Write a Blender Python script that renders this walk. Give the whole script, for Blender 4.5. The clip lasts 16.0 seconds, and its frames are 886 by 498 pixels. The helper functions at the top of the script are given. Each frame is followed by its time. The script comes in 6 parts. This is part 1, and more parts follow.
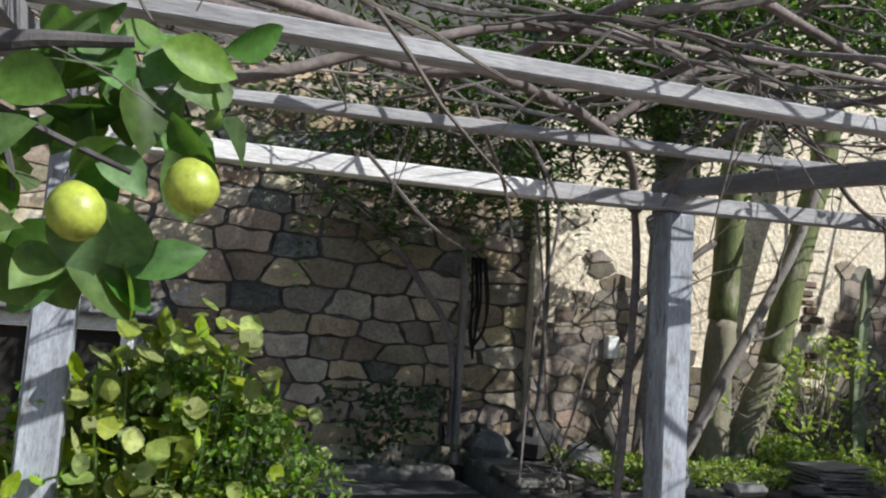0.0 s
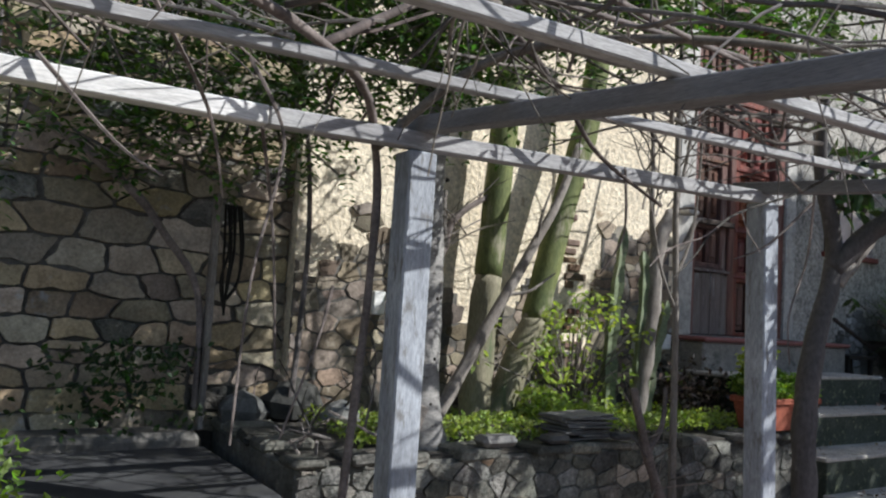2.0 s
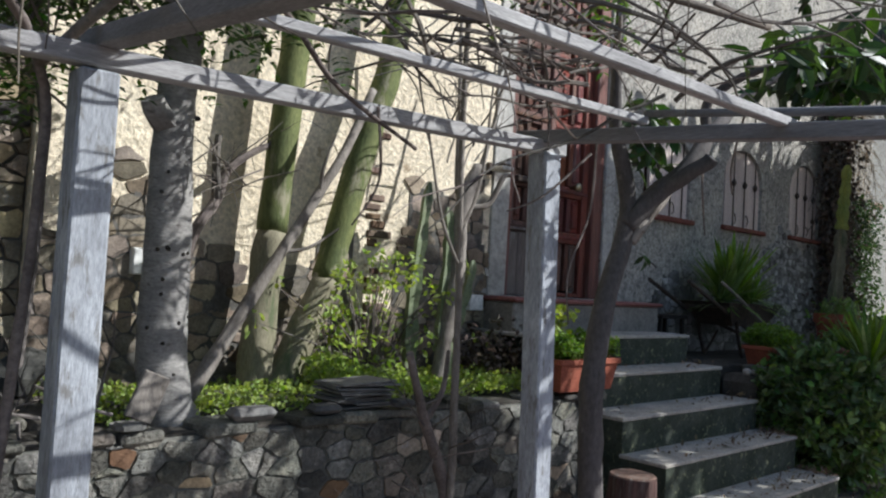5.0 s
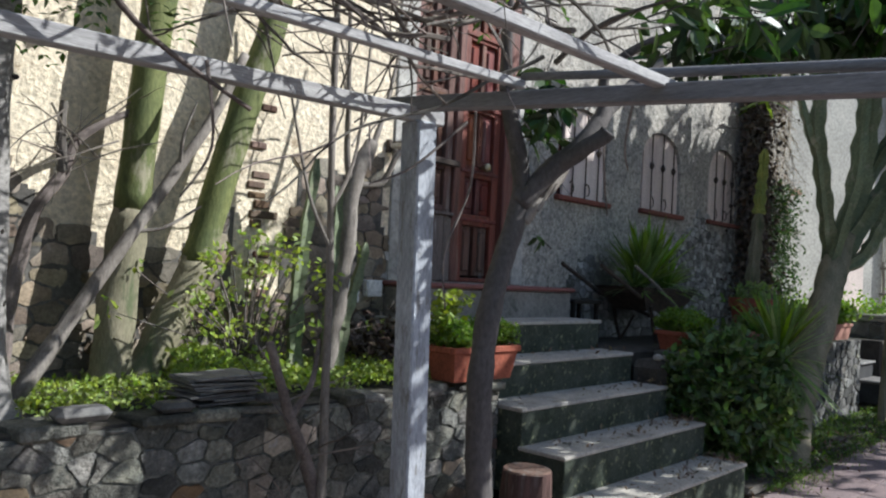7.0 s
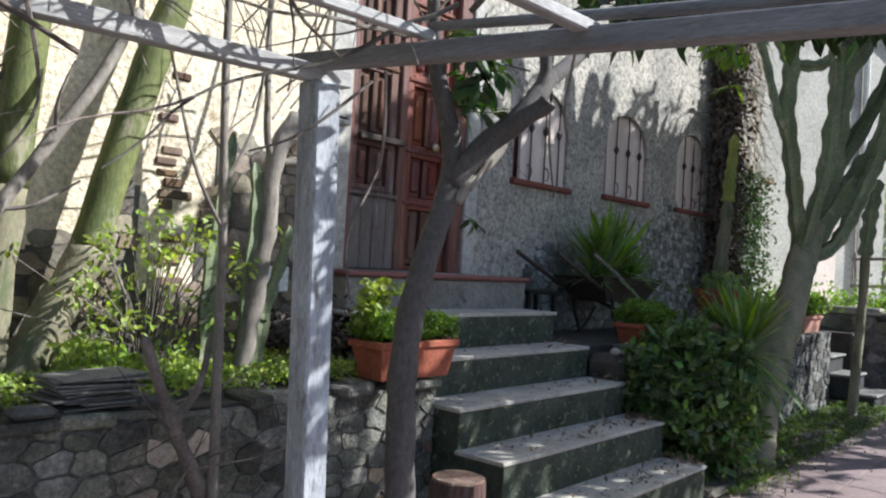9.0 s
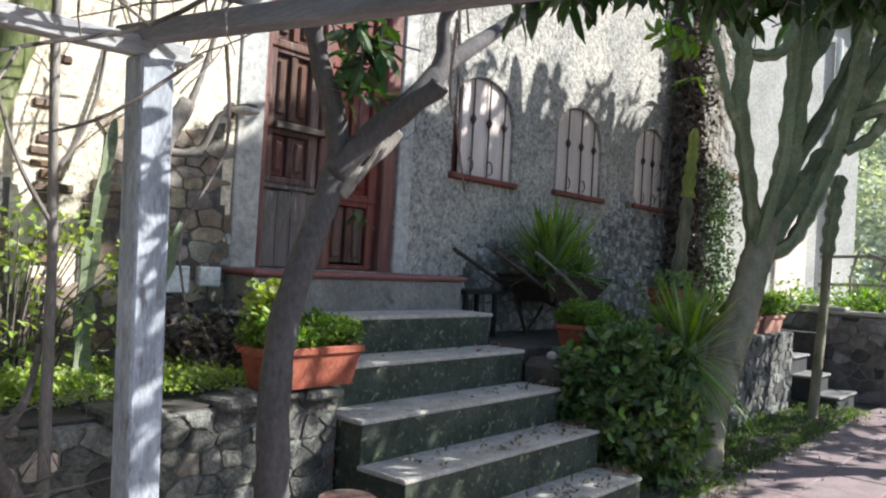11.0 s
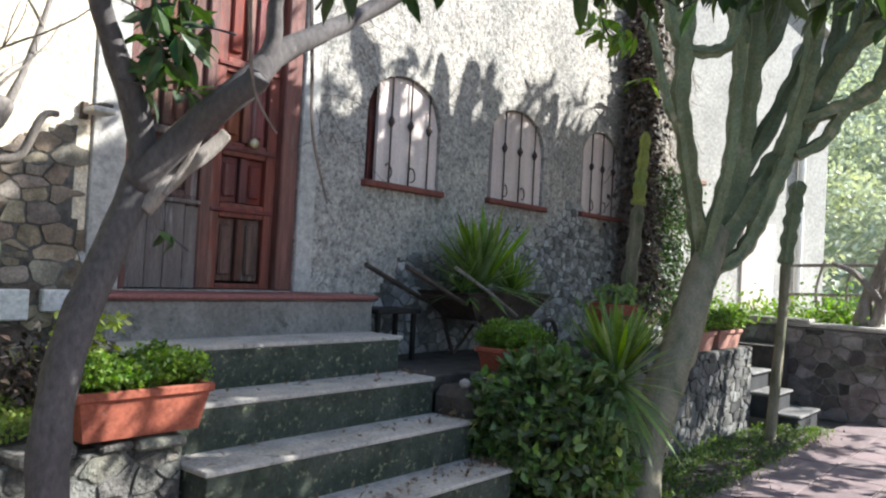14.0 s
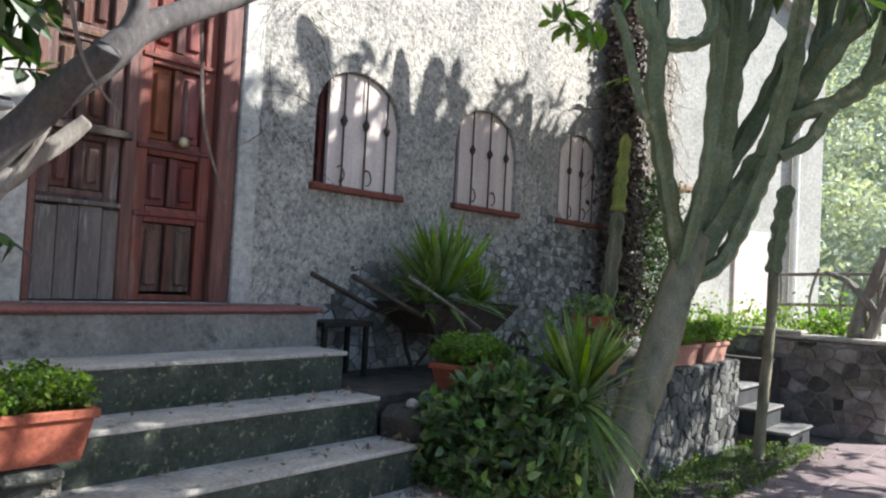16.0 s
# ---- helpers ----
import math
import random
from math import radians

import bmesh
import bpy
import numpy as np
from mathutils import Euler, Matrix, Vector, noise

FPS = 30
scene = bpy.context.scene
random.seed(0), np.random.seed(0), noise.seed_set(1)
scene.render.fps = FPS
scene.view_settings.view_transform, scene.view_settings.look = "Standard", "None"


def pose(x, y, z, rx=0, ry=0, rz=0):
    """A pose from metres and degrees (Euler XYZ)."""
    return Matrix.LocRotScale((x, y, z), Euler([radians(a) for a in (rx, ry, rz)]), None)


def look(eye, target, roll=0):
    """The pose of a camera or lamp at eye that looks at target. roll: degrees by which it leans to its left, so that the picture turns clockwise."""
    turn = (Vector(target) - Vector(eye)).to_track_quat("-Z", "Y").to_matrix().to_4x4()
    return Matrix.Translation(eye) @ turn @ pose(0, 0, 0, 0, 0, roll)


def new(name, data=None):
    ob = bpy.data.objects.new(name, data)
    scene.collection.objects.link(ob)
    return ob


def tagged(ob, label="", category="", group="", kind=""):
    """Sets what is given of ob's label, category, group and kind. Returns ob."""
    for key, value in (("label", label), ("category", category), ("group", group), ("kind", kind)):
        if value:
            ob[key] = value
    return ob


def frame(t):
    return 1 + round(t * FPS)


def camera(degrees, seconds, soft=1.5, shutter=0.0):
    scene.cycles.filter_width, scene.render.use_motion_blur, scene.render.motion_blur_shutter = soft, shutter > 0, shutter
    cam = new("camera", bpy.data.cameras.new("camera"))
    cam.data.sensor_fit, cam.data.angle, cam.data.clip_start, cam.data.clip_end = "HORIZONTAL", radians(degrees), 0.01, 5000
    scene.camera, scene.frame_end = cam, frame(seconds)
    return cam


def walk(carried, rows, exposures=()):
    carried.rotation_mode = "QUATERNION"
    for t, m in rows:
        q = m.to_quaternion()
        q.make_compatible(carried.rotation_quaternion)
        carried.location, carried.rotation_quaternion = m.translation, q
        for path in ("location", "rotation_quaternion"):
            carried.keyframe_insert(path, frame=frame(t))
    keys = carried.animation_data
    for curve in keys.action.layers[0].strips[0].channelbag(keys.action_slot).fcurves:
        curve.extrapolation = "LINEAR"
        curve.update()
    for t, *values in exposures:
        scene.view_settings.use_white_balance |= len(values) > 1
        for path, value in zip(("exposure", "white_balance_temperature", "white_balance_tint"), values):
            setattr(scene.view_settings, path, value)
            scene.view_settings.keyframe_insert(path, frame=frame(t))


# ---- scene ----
cam = camera(59.8, 16.0, soft=2.2)
METRES, EYE, TILT, LEAN, TURN = 3.33, 1.34, 0.0, 0.0, -19.0
ROWS = [
    (0.0, 0.0, 0.0, 0.0, -0.4, 5.87, -3.87),
    (0.5, 0.0175, 0.0111, -0.0011, -2.72, 5.64, -3.85),
    (1.0, 0.0398, 0.0297, -0.0055, -5.81, 5.38, -3.77),
    (1.5, 0.0578, 0.0464, -0.0114, -9.65, 5.26, -3.63),
    (2.0, 0.0788, 0.0584, -0.0153, -14.47, 4.46, -3.59),
    (2.5, 0.1002, 0.068, -0.0186, -18.2, 3.7, -3.35),
    (3.0, 0.1332, 0.0757, -0.0226, -20.08, 3.43, -3.18),
    (3.5, 0.1602, 0.0778, -0.0206, -20.61, 3.16, -3.14),
    (6.0, 0.2809, 0.1343, -0.015, -26.67, 1.93, -3.3),
    (6.5, 0.3072, 0.1441, -0.0162, -27.67, 1.77, -3.13),
    (7.0, 0.3414, 0.1524, -0.0177, -28.19, 1.76, -3.07),
    (7.5, 0.3703, 0.1613, -0.0184, -28.58, 1.57, -3.12),
    (8.0, 0.3974, 0.1766, -0.0223, -28.89, 1.43, -3.35),
    (8.5, 0.4282, 0.2003, -0.0219, -29.3, 1.07, -3.36),
    (9.0, 0.4553, 0.2166, -0.019, -29.7, 1.15, -3.28),
    (11.5, 0.6277, 0.2422, -0.005, -30.71, 0.91, -3.24),
    (12.0, 0.6557, 0.2555, -0.0, -30.9, 1.02, -3.16),
    (12.5, 0.6849, 0.2658, 0.0062, -31.22, 1.22, -3.2),
    (13.0, 0.7171, 0.2705, 0.0102, -31.43, 1.22, -2.94),
    (13.5, 0.757, 0.2766, 0.0159, -31.52, 1.36, -2.99),
    (14.0, 0.7895, 0.2842, 0.0193, -31.51, 1.4, -3.03),
    (14.5, 0.8212, 0.2998, 0.0206, -31.54, 1.58, -3.29),
    (15.0, 0.8463, 0.3155, 0.0244, -31.51, 1.74, -3.22),
    (15.5, 0.8809, 0.3233, 0.0252, -31.43, 1.92, -3.05),
    (16.0, 0.9186, 0.3297, 0.0229, -31.33, 2.12, -2.94),
]
walk(cam, [(t, pose(0, 0, EYE, TILT, LEAN, TURN) @ pose(METRES * x, METRES * y, METRES * z, 90 + pitch, roll, yaw)) for t, x, y, z, yaw, pitch, roll in ROWS],
     exposures=[(0.0, 0.54, 5950, 9), (3.5, 0.56, 5950, 9), (7.0, 0.72, 5900, 8), (9.0, 1.12, 5950, 8), (11.5, 1.46, 6050, 8), (14.0, 1.64, 6080, 9), (16.0, 1.56, 6080, 9)])

# ---- light ----
SUN_AZ, SUN_EL = 45.0, 38.0
world = bpy.data.worlds.new("sky")
scene.world = world
world.use_nodes = True
sky = world.node_tree.nodes.new("ShaderNodeTexSky")
sky.sky_type, sky.sun_disc = "NISHITA", False
sky.sun_elevation, sky.sun_rotation = radians(SUN_EL), radians(180 - SUN_AZ)
back = world.node_tree.nodes["Background"]
world.node_tree.links.new(sky.outputs[0], back.inputs[0])
back.inputs[1].default_value = 0.09
lamp = bpy.data.lights.new("sun", "SUN")
lamp.energy, lamp.angle, lamp.color = 4.6, radians(0.5), (1.0, 0.96, 0.89)
SUN_DIR = Vector((math.sin(radians(SUN_AZ)) * math.cos(radians(SUN_EL)), -math.cos(radians(SUN_AZ)) * math.cos(radians(SUN_EL)), math.sin(radians(SUN_EL))))
new("sun", lamp).matrix_world = look(SUN_DIR * 30, (0, 0, 0))

rng = random.Random(7)


# ---- materials ----
def material(name, a, b, scale=6.0, fine=60.0, rough=0.85, bump=0.3, vary="", spread=0.35, spots=None, spot_at=0.6, spot_scale=3.0,
             metal=0.0, leaf=0.0, stretch=(1, 1, 1), grain=0.35, gloss=0.3, depth=0.01):
    """Two colours mixed by coarse noise, darkened by fine grain, with stains and other spots of a third colour, bump,
    and chance from piece to piece.
    """
    m = bpy.data.materials.new(name)
    m.use_nodes = True
    nt = m.node_tree
    n, link = nt.nodes, nt.links.new
    bsdf = n["Principled BSDF"]
    tc = n.new("ShaderNodeTexCoord")
    mp = n.new("ShaderNodeMapping")
    mp.inputs["Scale"].default_value = stretch
    link(tc.outputs["Object"], mp.inputs["Vector"])

    def noise_tex(sc, detail, r=0.6):
        t = n.new("ShaderNodeTexNoise")
        t.inputs["Scale"].default_value, t.inputs["Detail"].default_value, t.inputs["Roughness"].default_value = sc, detail, r
        link(mp.outputs[0], t.inputs["Vector"])
        return t.outputs["Fac"]

    def ramp(src, lo, hi):
        r = n.new("ShaderNodeMapRange")
        r.inputs["From Min"].default_value, r.inputs["From Max"].default_value = lo, hi
        link(src, r.inputs["Value"])
        return r.outputs["Result"]

    def mix(fac, c1, c2, mode="MIX"):
        x = n.new("ShaderNodeMix")
        x.data_type, x.blend_type = "RGBA", mode
        for v, s in ((fac, x.inputs[0]), (c1, x.inputs[6]), (c2, x.inputs[7])):
            if isinstance(v, (int, float)):
                s.default_value = v
            elif isinstance(v, tuple):
                s.default_value = (*v, 1)
            else:
                link(v, s)
        return x.outputs[2]

    coarse, small = noise_tex(scale, 5), noise_tex(fine, 4, 0.7)
    col = mix(ramp(coarse, 0.35, 0.65), a, b)
    shade = n.new("ShaderNodeMapRange")
    shade.inputs["From Min"].default_value, shade.inputs["From Max"].default_value = 0.3, 0.7
    shade.inputs["To Min"].default_value, shade.inputs["To Max"].default_value = 1 - grain, 1 + grain * 0.6
    link(small, shade.inputs["Value"])
    grey = n.new("ShaderNodeCombineColor")
    for i in range(3):
        link(shade.outputs[0], grey.inputs[i])
    col = mix(1.0, col, grey.outputs[0], "MULTIPLY")
    if spots:
        col = mix(ramp(noise_tex(spot_scale, 6, 0.7), spot_at - 0.04, spot_at + 0.06), col, spots)
    if vary:
        src = n.new("ShaderNodeObjectInfo").outputs["Random"] if vary == "object" else n.new("ShaderNodeNewGeometry").outputs["Random Per Island"]
        hsv = n.new("ShaderNodeHueSaturation")
        for key, lo, hi in (("Value", 1 - spread, 1 + spread), ("Hue", 0.5 - 0.05 * spread, 0.5 + 0.05 * spread), ("Saturation", 1 + spread * 0.6, 1 - spread * 0.6)):
            r = n.new("ShaderNodeMapRange")
            r.inputs["To Min"].default_value, r.inputs["To Max"].default_value = lo, hi
            if key != "Value":
                w = n.new("ShaderNodeMath")
                w.operation = "FRACT"
                w2 = n.new("ShaderNodeMath")
                w2.operation = "MULTIPLY"
                w2.inputs[1].default_value = 17.3 if key == "Hue" else 31.7
                link(src, w2.inputs[0])
                link(w2.outputs[0], w.inputs[0])
                link(w.outputs[0], r.inputs["Value"])
            else:
                link(src, r.inputs["Value"])
            link(r.outputs[0], hsv.inputs[key])
        link(col, hsv.inputs["Color"])
        col = hsv.outputs["Color"]
    link(col, bsdf.inputs["Base Color"])
    bsdf.inputs["Roughness"].default_value, bsdf.inputs["Metallic"].default_value = rough, metal
    bsdf.inputs["Specular IOR Level"].default_value = gloss
    if bump:
        add = n.new("ShaderNodeMath")
        add.operation = "MULTIPLY_ADD"
        add.inputs[1].default_value = 0.5
        link(small, add.inputs[0])
        link(coarse, add.inputs[2])
        bp = n.new("ShaderNodeBump")
        bp.inputs["Strength"].default_value, bp.inputs["Distance"].default_value = bump, depth
        link(add.outputs[0], bp.inputs["Height"])
        link(bp.outputs[0], bsdf.inputs["Normal"])
    if leaf:
        tr = n.new("ShaderNodeBsdfTranslucent")
        bright = mix(1.0, col, (1.5, 1.6, 0.6), "MULTIPLY")
        link(bright, tr.inputs["Color"])
        ms = n.new("ShaderNodeMixShader")
        ms.inputs[0].default_value = leaf
        link(bsdf.outputs[0], ms.inputs[1])
        link(tr.outputs[0], ms.inputs[2])
        link(ms.outputs[0], n["Material Output"].inputs["Surface"])
    return m


# The dark spots paint in the shade of the roughcast's crevices.
PLASTER = material("roughcast plaster", (0.50, 0.46, 0.40), (0.33, 0.315, 0.285), 2.0, 34, 0.95, 1.0, spots=(0.125, 0.125, 0.115), spot_at=0.575, spot_scale=20, depth=0.035, grain=0.6)
PLASTER_CREAM = material("old cream plaster", (0.82, 0.72, 0.55), (0.68, 0.58, 0.43), 2.4, 38, 0.95, 1.0, spots=(0.40, 0.31, 0.21), spot_at=0.64, spot_scale=9, depth=0.03, grain=0.4)
SMOOTH_PLASTER = material("smooth plaster band", (0.50, 0.475, 0.43), (0.36, 0.345, 0.315), 3, 30, 0.9, 0.3, spots=(0.25, 0.25, 0.22), spot_at=0.66)
MORTAR_GREY = material("grey rubble mortar", (0.18, 0.172, 0.15), (0.095, 0.097, 0.083), 7, 40, 0.95, 1.0, spots=(0.26, 0.24, 0.205), spot_at=0.64, spot_scale=9, depth=0.03)
MORTAR = material("dark lime mortar", (0.15, 0.14, 0.125), (0.08, 0.075, 0.068), 5, 50, 0.95, 0.8)
STONE = material("brown field stone", (0.42, 0.34, 0.24), (0.26, 0.21, 0.15), 7, 70, 0.88, 0.7, "object", 0.42, spots=(0.36, 0.365, 0.36), spot_at=0.64, spot_scale=5)
STONE_DARK = material("dark terrace stone", (0.19, 0.185, 0.17), (0.085, 0.085, 0.08), 8, 80, 0.88, 0.8, "object", 0.6, spots=(0.28, 0.27, 0.25), spot_at=0.66, spot_scale=7)
STONE_PALE = material("pale terrace stone", (0.27, 0.245, 0.23), (0.14, 0.125, 0.115), 7, 70, 0.88, 0.7, "object", 0.55, spots=(0.11, 0.09, 0.075), spot_at=0.58, spot_scale=6)
STONE_GREY = material("grey rubble stone", (0.22, 0.205, 0.175), (0.10, 0.10, 0.088), 9, 60, 0.9, 1.0, "object", 0.6, spots=(0.34, 0.31, 0.265), spot_at=0.65, spot_scale=13, depth=0.03, grain=0.5)
RUBBLE_BROWN = material("small brown rubble", (0.30, 0.25, 0.19), (0.16, 0.13, 0.10), 9, 80, 0.9, 0.7, "island", 0.45, spots=(0.38, 0.33, 0.27), spot_at=0.66, spot_scale=7)
RUBBLE = material("small rubble", (0.38, 0.37, 0.35), (0.19, 0.187, 0.178), 9, 80, 0.9, 0.7, "island", 0.55, spots=(0.11, 0.12, 0.09), spot_at=0.62, spot_scale=5)
BRICK = material("old red brick", (0.21, 0.13, 0.09), (0.13, 0.085, 0.062), 12, 70, 0.9, 0.6, "object", 0.4)
STEP_BODY = material("stained grey render", (0.29, 0.27, 0.245), (0.2, 0.185, 0.165), 4, 50, 0.9, 0.3, spots=(0.11, 0.11, 0.095), spot_at=0.62, spot_scale=6)
# Darker than the tread concrete: shade over the bench is put into the colour.
SLAB_SHADED = material("worn slab darkened for shade", (0.055, 0.055, 0.056), (0.032, 0.032, 0.034), 4, 55, 0.9, 0.4, spots=(0.045, 0.045, 0.04), spot_at=0.6, spot_scale=5)
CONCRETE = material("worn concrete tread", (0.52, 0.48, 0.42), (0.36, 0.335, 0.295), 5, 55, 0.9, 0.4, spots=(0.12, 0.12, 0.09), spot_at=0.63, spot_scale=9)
# Moss green, taken darker to include the shade on the upright risers.
MOSSY = material("mossy riser darkened for shade", (0.075, 0.085, 0.065), (0.035, 0.045, 0.03), 7, 50, 0.92, 0.9, spots=(0.24, 0.25, 0.14), spot_at=0.61, spot_scale=26)
RED_TILE = material("red painted nosing", (0.26, 0.10, 0.085), (0.19, 0.08, 0.07), 6, 60, 0.6, 0.2)
SILL_RED = material("red brick sill", (0.22, 0.07, 0.05), (0.15, 0.05, 0.04), 8, 60, 0.7, 0.3)
POSTWOOD = material("pale blue-grey painted timber", (0.42, 0.44, 0.475), (0.24, 0.25, 0.275), 4, 40, 0.8, 0.5, "object", 0.08, stretch=(3, 3, 0.8), spots=(0.17, 0.165, 0.16), spot_at=0.58, spot_scale=11)
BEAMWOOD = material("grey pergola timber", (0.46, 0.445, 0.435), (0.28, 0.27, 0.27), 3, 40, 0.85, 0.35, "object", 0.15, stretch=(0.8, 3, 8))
# Lit copy of the pergola timber: direct sun is put into the colour.
BEAM_SUNLIT = material("pergola timber with painted sunlight", (0.78, 0.755, 0.72), (0.58, 0.56, 0.535), 3, 40, 0.85, 0.35, stretch=(0.8, 3, 8))
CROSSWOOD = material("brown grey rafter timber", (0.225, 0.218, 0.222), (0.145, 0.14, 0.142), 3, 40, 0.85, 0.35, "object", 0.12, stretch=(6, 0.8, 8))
REDWOOD = material("red varnished door wood", (0.195, 0.05, 0.032), (0.085, 0.026, 0.019), 4, 50, 0.5, 0.5, "object", 0.3, stretch=(9, 9, 0.8), gloss=0.4, spots=(0.18, 0.11, 0.085), spot_at=0.62, spot_scale=1.6)
OLDWOOD = material("bare weathered door wood", (0.16, 0.085, 0.062), (0.065, 0.036, 0.028), 4, 50, 0.85, 0.6, "object", 0.3, stretch=(9, 9, 0.8), spots=(0.22, 0.18, 0.15), spot_at=0.60, spot_scale=2)
SHUTTER = material("beige shutter boards", (0.74, 0.63, 0.57), (0.62, 0.52, 0.47), 3, 50, 0.75, 0.2, "object", 0.08, stretch=(6, 6, 0.7))
IRON = material("rusty wrought iron", (0.10, 0.075, 0.06), (0.055, 0.045, 0.04), 20, 90, 0.7, 0.3, metal=0.4)
BRASS = material("dull brass knob", (0.45, 0.38, 0.24), (0.3, 0.25, 0.17), 20, 90, 0.4, 0.1, metal=0.9)
DARK = material("dark interior", (0.03, 0.025, 0.02), (0.02, 0.018, 0.015), 5, 40, 0.95, 0.1)
WHITE_PAINT = material("white gloss paint", (0.78, 0.77, 0.73), (0.66, 0.65, 0.6), 4, 50, 0.5, 0.1)
WHITE_WALL = material("whitewashed wall", (0.46, 0.445, 0.405), (0.36, 0.35, 0.32), 1.5, 25, 0.92, 0.4, spots=(0.28, 0.26, 0.23), spot_at=0.62, spot_scale=2)
TERRACOTTA = material("terracotta", (0.36, 0.105, 0.06), (0.25, 0.075, 0.045), 5, 60, 0.8, 0.25, spots=(0.36, 0.22, 0.15), spot_at=0.66, spot_scale=9)
PINK_CLAY = material("pale pink clay", (0.42, 0.22, 0.17), (0.34, 0.17, 0.13), 5, 60, 0.85, 0.25)
SOIL = material("dark garden soil", (0.095, 0.085, 0.072), (0.045, 0.04, 0.034), 9, 70, 0.97, 0.9)
PAVER = material("pink paving tile", (0.26, 0.195, 0.19), (0.185, 0.142, 0.14), 5, 60, 0.85, 0.3, "object", 0.12, spots=(0.2, 0.17, 0.15), spot_at=0.64, spot_scale=4)
JOINT = material("dusty ground", (0.22, 0.18, 0.15), (0.15, 0.125, 0.10), 3, 40, 0.97, 0.6)
BARK = material("smooth grey bark", (0.115, 0.103, 0.099), (0.075, 0.068, 0.066), 6, 60, 0.9, 0.5, spots=(0.19, 0.175, 0.165), spot_at=0.64, spot_scale=9, stretch=(1, 1, 0.5))
PALE_BARK = material("pale scarred bark", (0.30, 0.285, 0.265), (0.19, 0.18, 0.17), 6, 45, 0.9, 0.6, spots=(0.07, 0.06, 0.055), spot_at=0.62, spot_scale=14, stretch=(1, 1, 2.4))
DEAD = material("dead grey wood", (0.28, 0.25, 0.22), (0.15, 0.13, 0.112), 6, 60, 0.9, 0.5, stretch=(2, 2, 0.6))
TWIG = material("bare vine wood", (0.20, 0.172, 0.15), (0.10, 0.085, 0.075), 9, 80, 0.9, 0.3, "island", 0.45)
CACTUS_STEM = material("olive cactus trunk skin", (0.17, 0.185, 0.065), (0.085, 0.105, 0.04), 4, 45, 0.8, 0.6, stretch=(2, 2, 0.7), spots=(0.27, 0.25, 0.17), spot_at=0.60, spot_scale=5)
CACTUS = material("green cactus skin", (0.20, 0.235, 0.13), (0.125, 0.155, 0.085), 5, 50, 0.6, 0.3, spots=(0.30, 0.29, 0.20), spot_at=0.60, spot_scale=6, gloss=0.4)
CACTUS_OLD = material("corky cactus trunk", (0.27, 0.24, 0.165), (0.15, 0.145, 0.09), 4, 55, 0.85, 0.7, spots=(0.09, 0.11, 0.055), spot_at=0.60, spot_scale=4, stretch=(2, 2, 0.6))
CACTUS_YOUNG = material("yellow green cactus tip", (0.30, 0.31, 0.07), (0.20, 0.24, 0.06), 5, 50, 0.6, 0.2)
LEAF_DARK = material("dark glossy leaf", (0.045, 0.085, 0.025), (0.03, 0.06, 0.018), 9, 60, 0.45, 0.0, "island", 0.5, leaf=0.3, gloss=0.5)
LEAF_FERN = material("mid green leaflet", (0.10, 0.17, 0.05), (0.05, 0.095, 0.028), 9, 60, 0.55, 0.0, "island", 0.55, leaf=0.3)
LEAF_LIGHT = material("light green leaf", (0.19, 0.29, 0.06), (0.12, 0.2, 0.04), 9, 60, 0.55, 0.0, "island", 0.4, leaf=0.4)
# Brighter copy of the light green leaf; sun on the bed is painted in.
LEAF_SUNNY = material("bed leaf with painted sunlight", (0.36, 0.43, 0.13), (0.23, 0.31, 0.08), 9, 60, 0.55, 0.0, "island", 0.4, leaf=0.4)
LEAF_YELLOW = material("yellow green round leaf", (0.34, 0.38, 0.09), (0.2, 0.27, 0.05), 9, 60, 0.6, 0.0, "island", 0.4, leaf=0.35)
LEAF_QUINCE = material("quince leaf", (0.15, 0.25, 0.075), (0.085, 0.155, 0.045), 14, 60, 0.5, 0.0, "island", 0.45, leaf=0.4)
LEAF_BUSH = material("dark shrub leaf", (0.17, 0.25, 0.10), (0.07, 0.115, 0.045), 9, 60, 0.45, 0.0, "island", 0.6, leaf=0.35, gloss=0.4)
LEAF_YUCCA = material("sword leaf", (0.22, 0.30, 0.12), (0.13, 0.20, 0.07), 5, 60, 0.5, 0.0, "island", 0.4, leaf=0.35)
# Far paler than real leaves: the haze of distance is put into the colour.
LEAF_OLIVE = material("hillside leaf with painted haze", (0.70, 0.71, 0.58), (0.60, 0.62, 0.48), 2, 20, 0.85, 0.0, "island", 0.3, leaf=0.15)
LEAF_CREEPER = material("dead creeper leaf", (0.17, 0.13, 0.10), (0.075, 0.058, 0.047), 9, 60, 0.9, 0.0, "island", 0.6)
LEAF_DRY = material("dry fallen leaf", (0.26, 0.19, 0.13), (0.17, 0.125, 0.085), 9, 60, 0.85, 0.0, "island", 0.5)
QUINCE = material("yellow green fruit skin", (0.42, 0.46, 0.06), (0.33, 0.38, 0.05), 12, 90, 0.4, 0.1, gloss=0.5)
LEAF_WEED = material("dull weed leaf", (0.13, 0.19, 0.06), (0.08, 0.125, 0.04), 9, 60, 0.6, 0.0, "island", 0.5, leaf=0.35)
DOOR_PLANK = material("bare grey-brown plank", (0.20, 0.165, 0.145), (0.095, 0.078, 0.068), 3, 40, 0.85, 0.6, "object", 0.2, stretch=(7, 7, 0.7), spots=(0.27, 0.245, 0.23), spot_at=0.60, spot_scale=3)
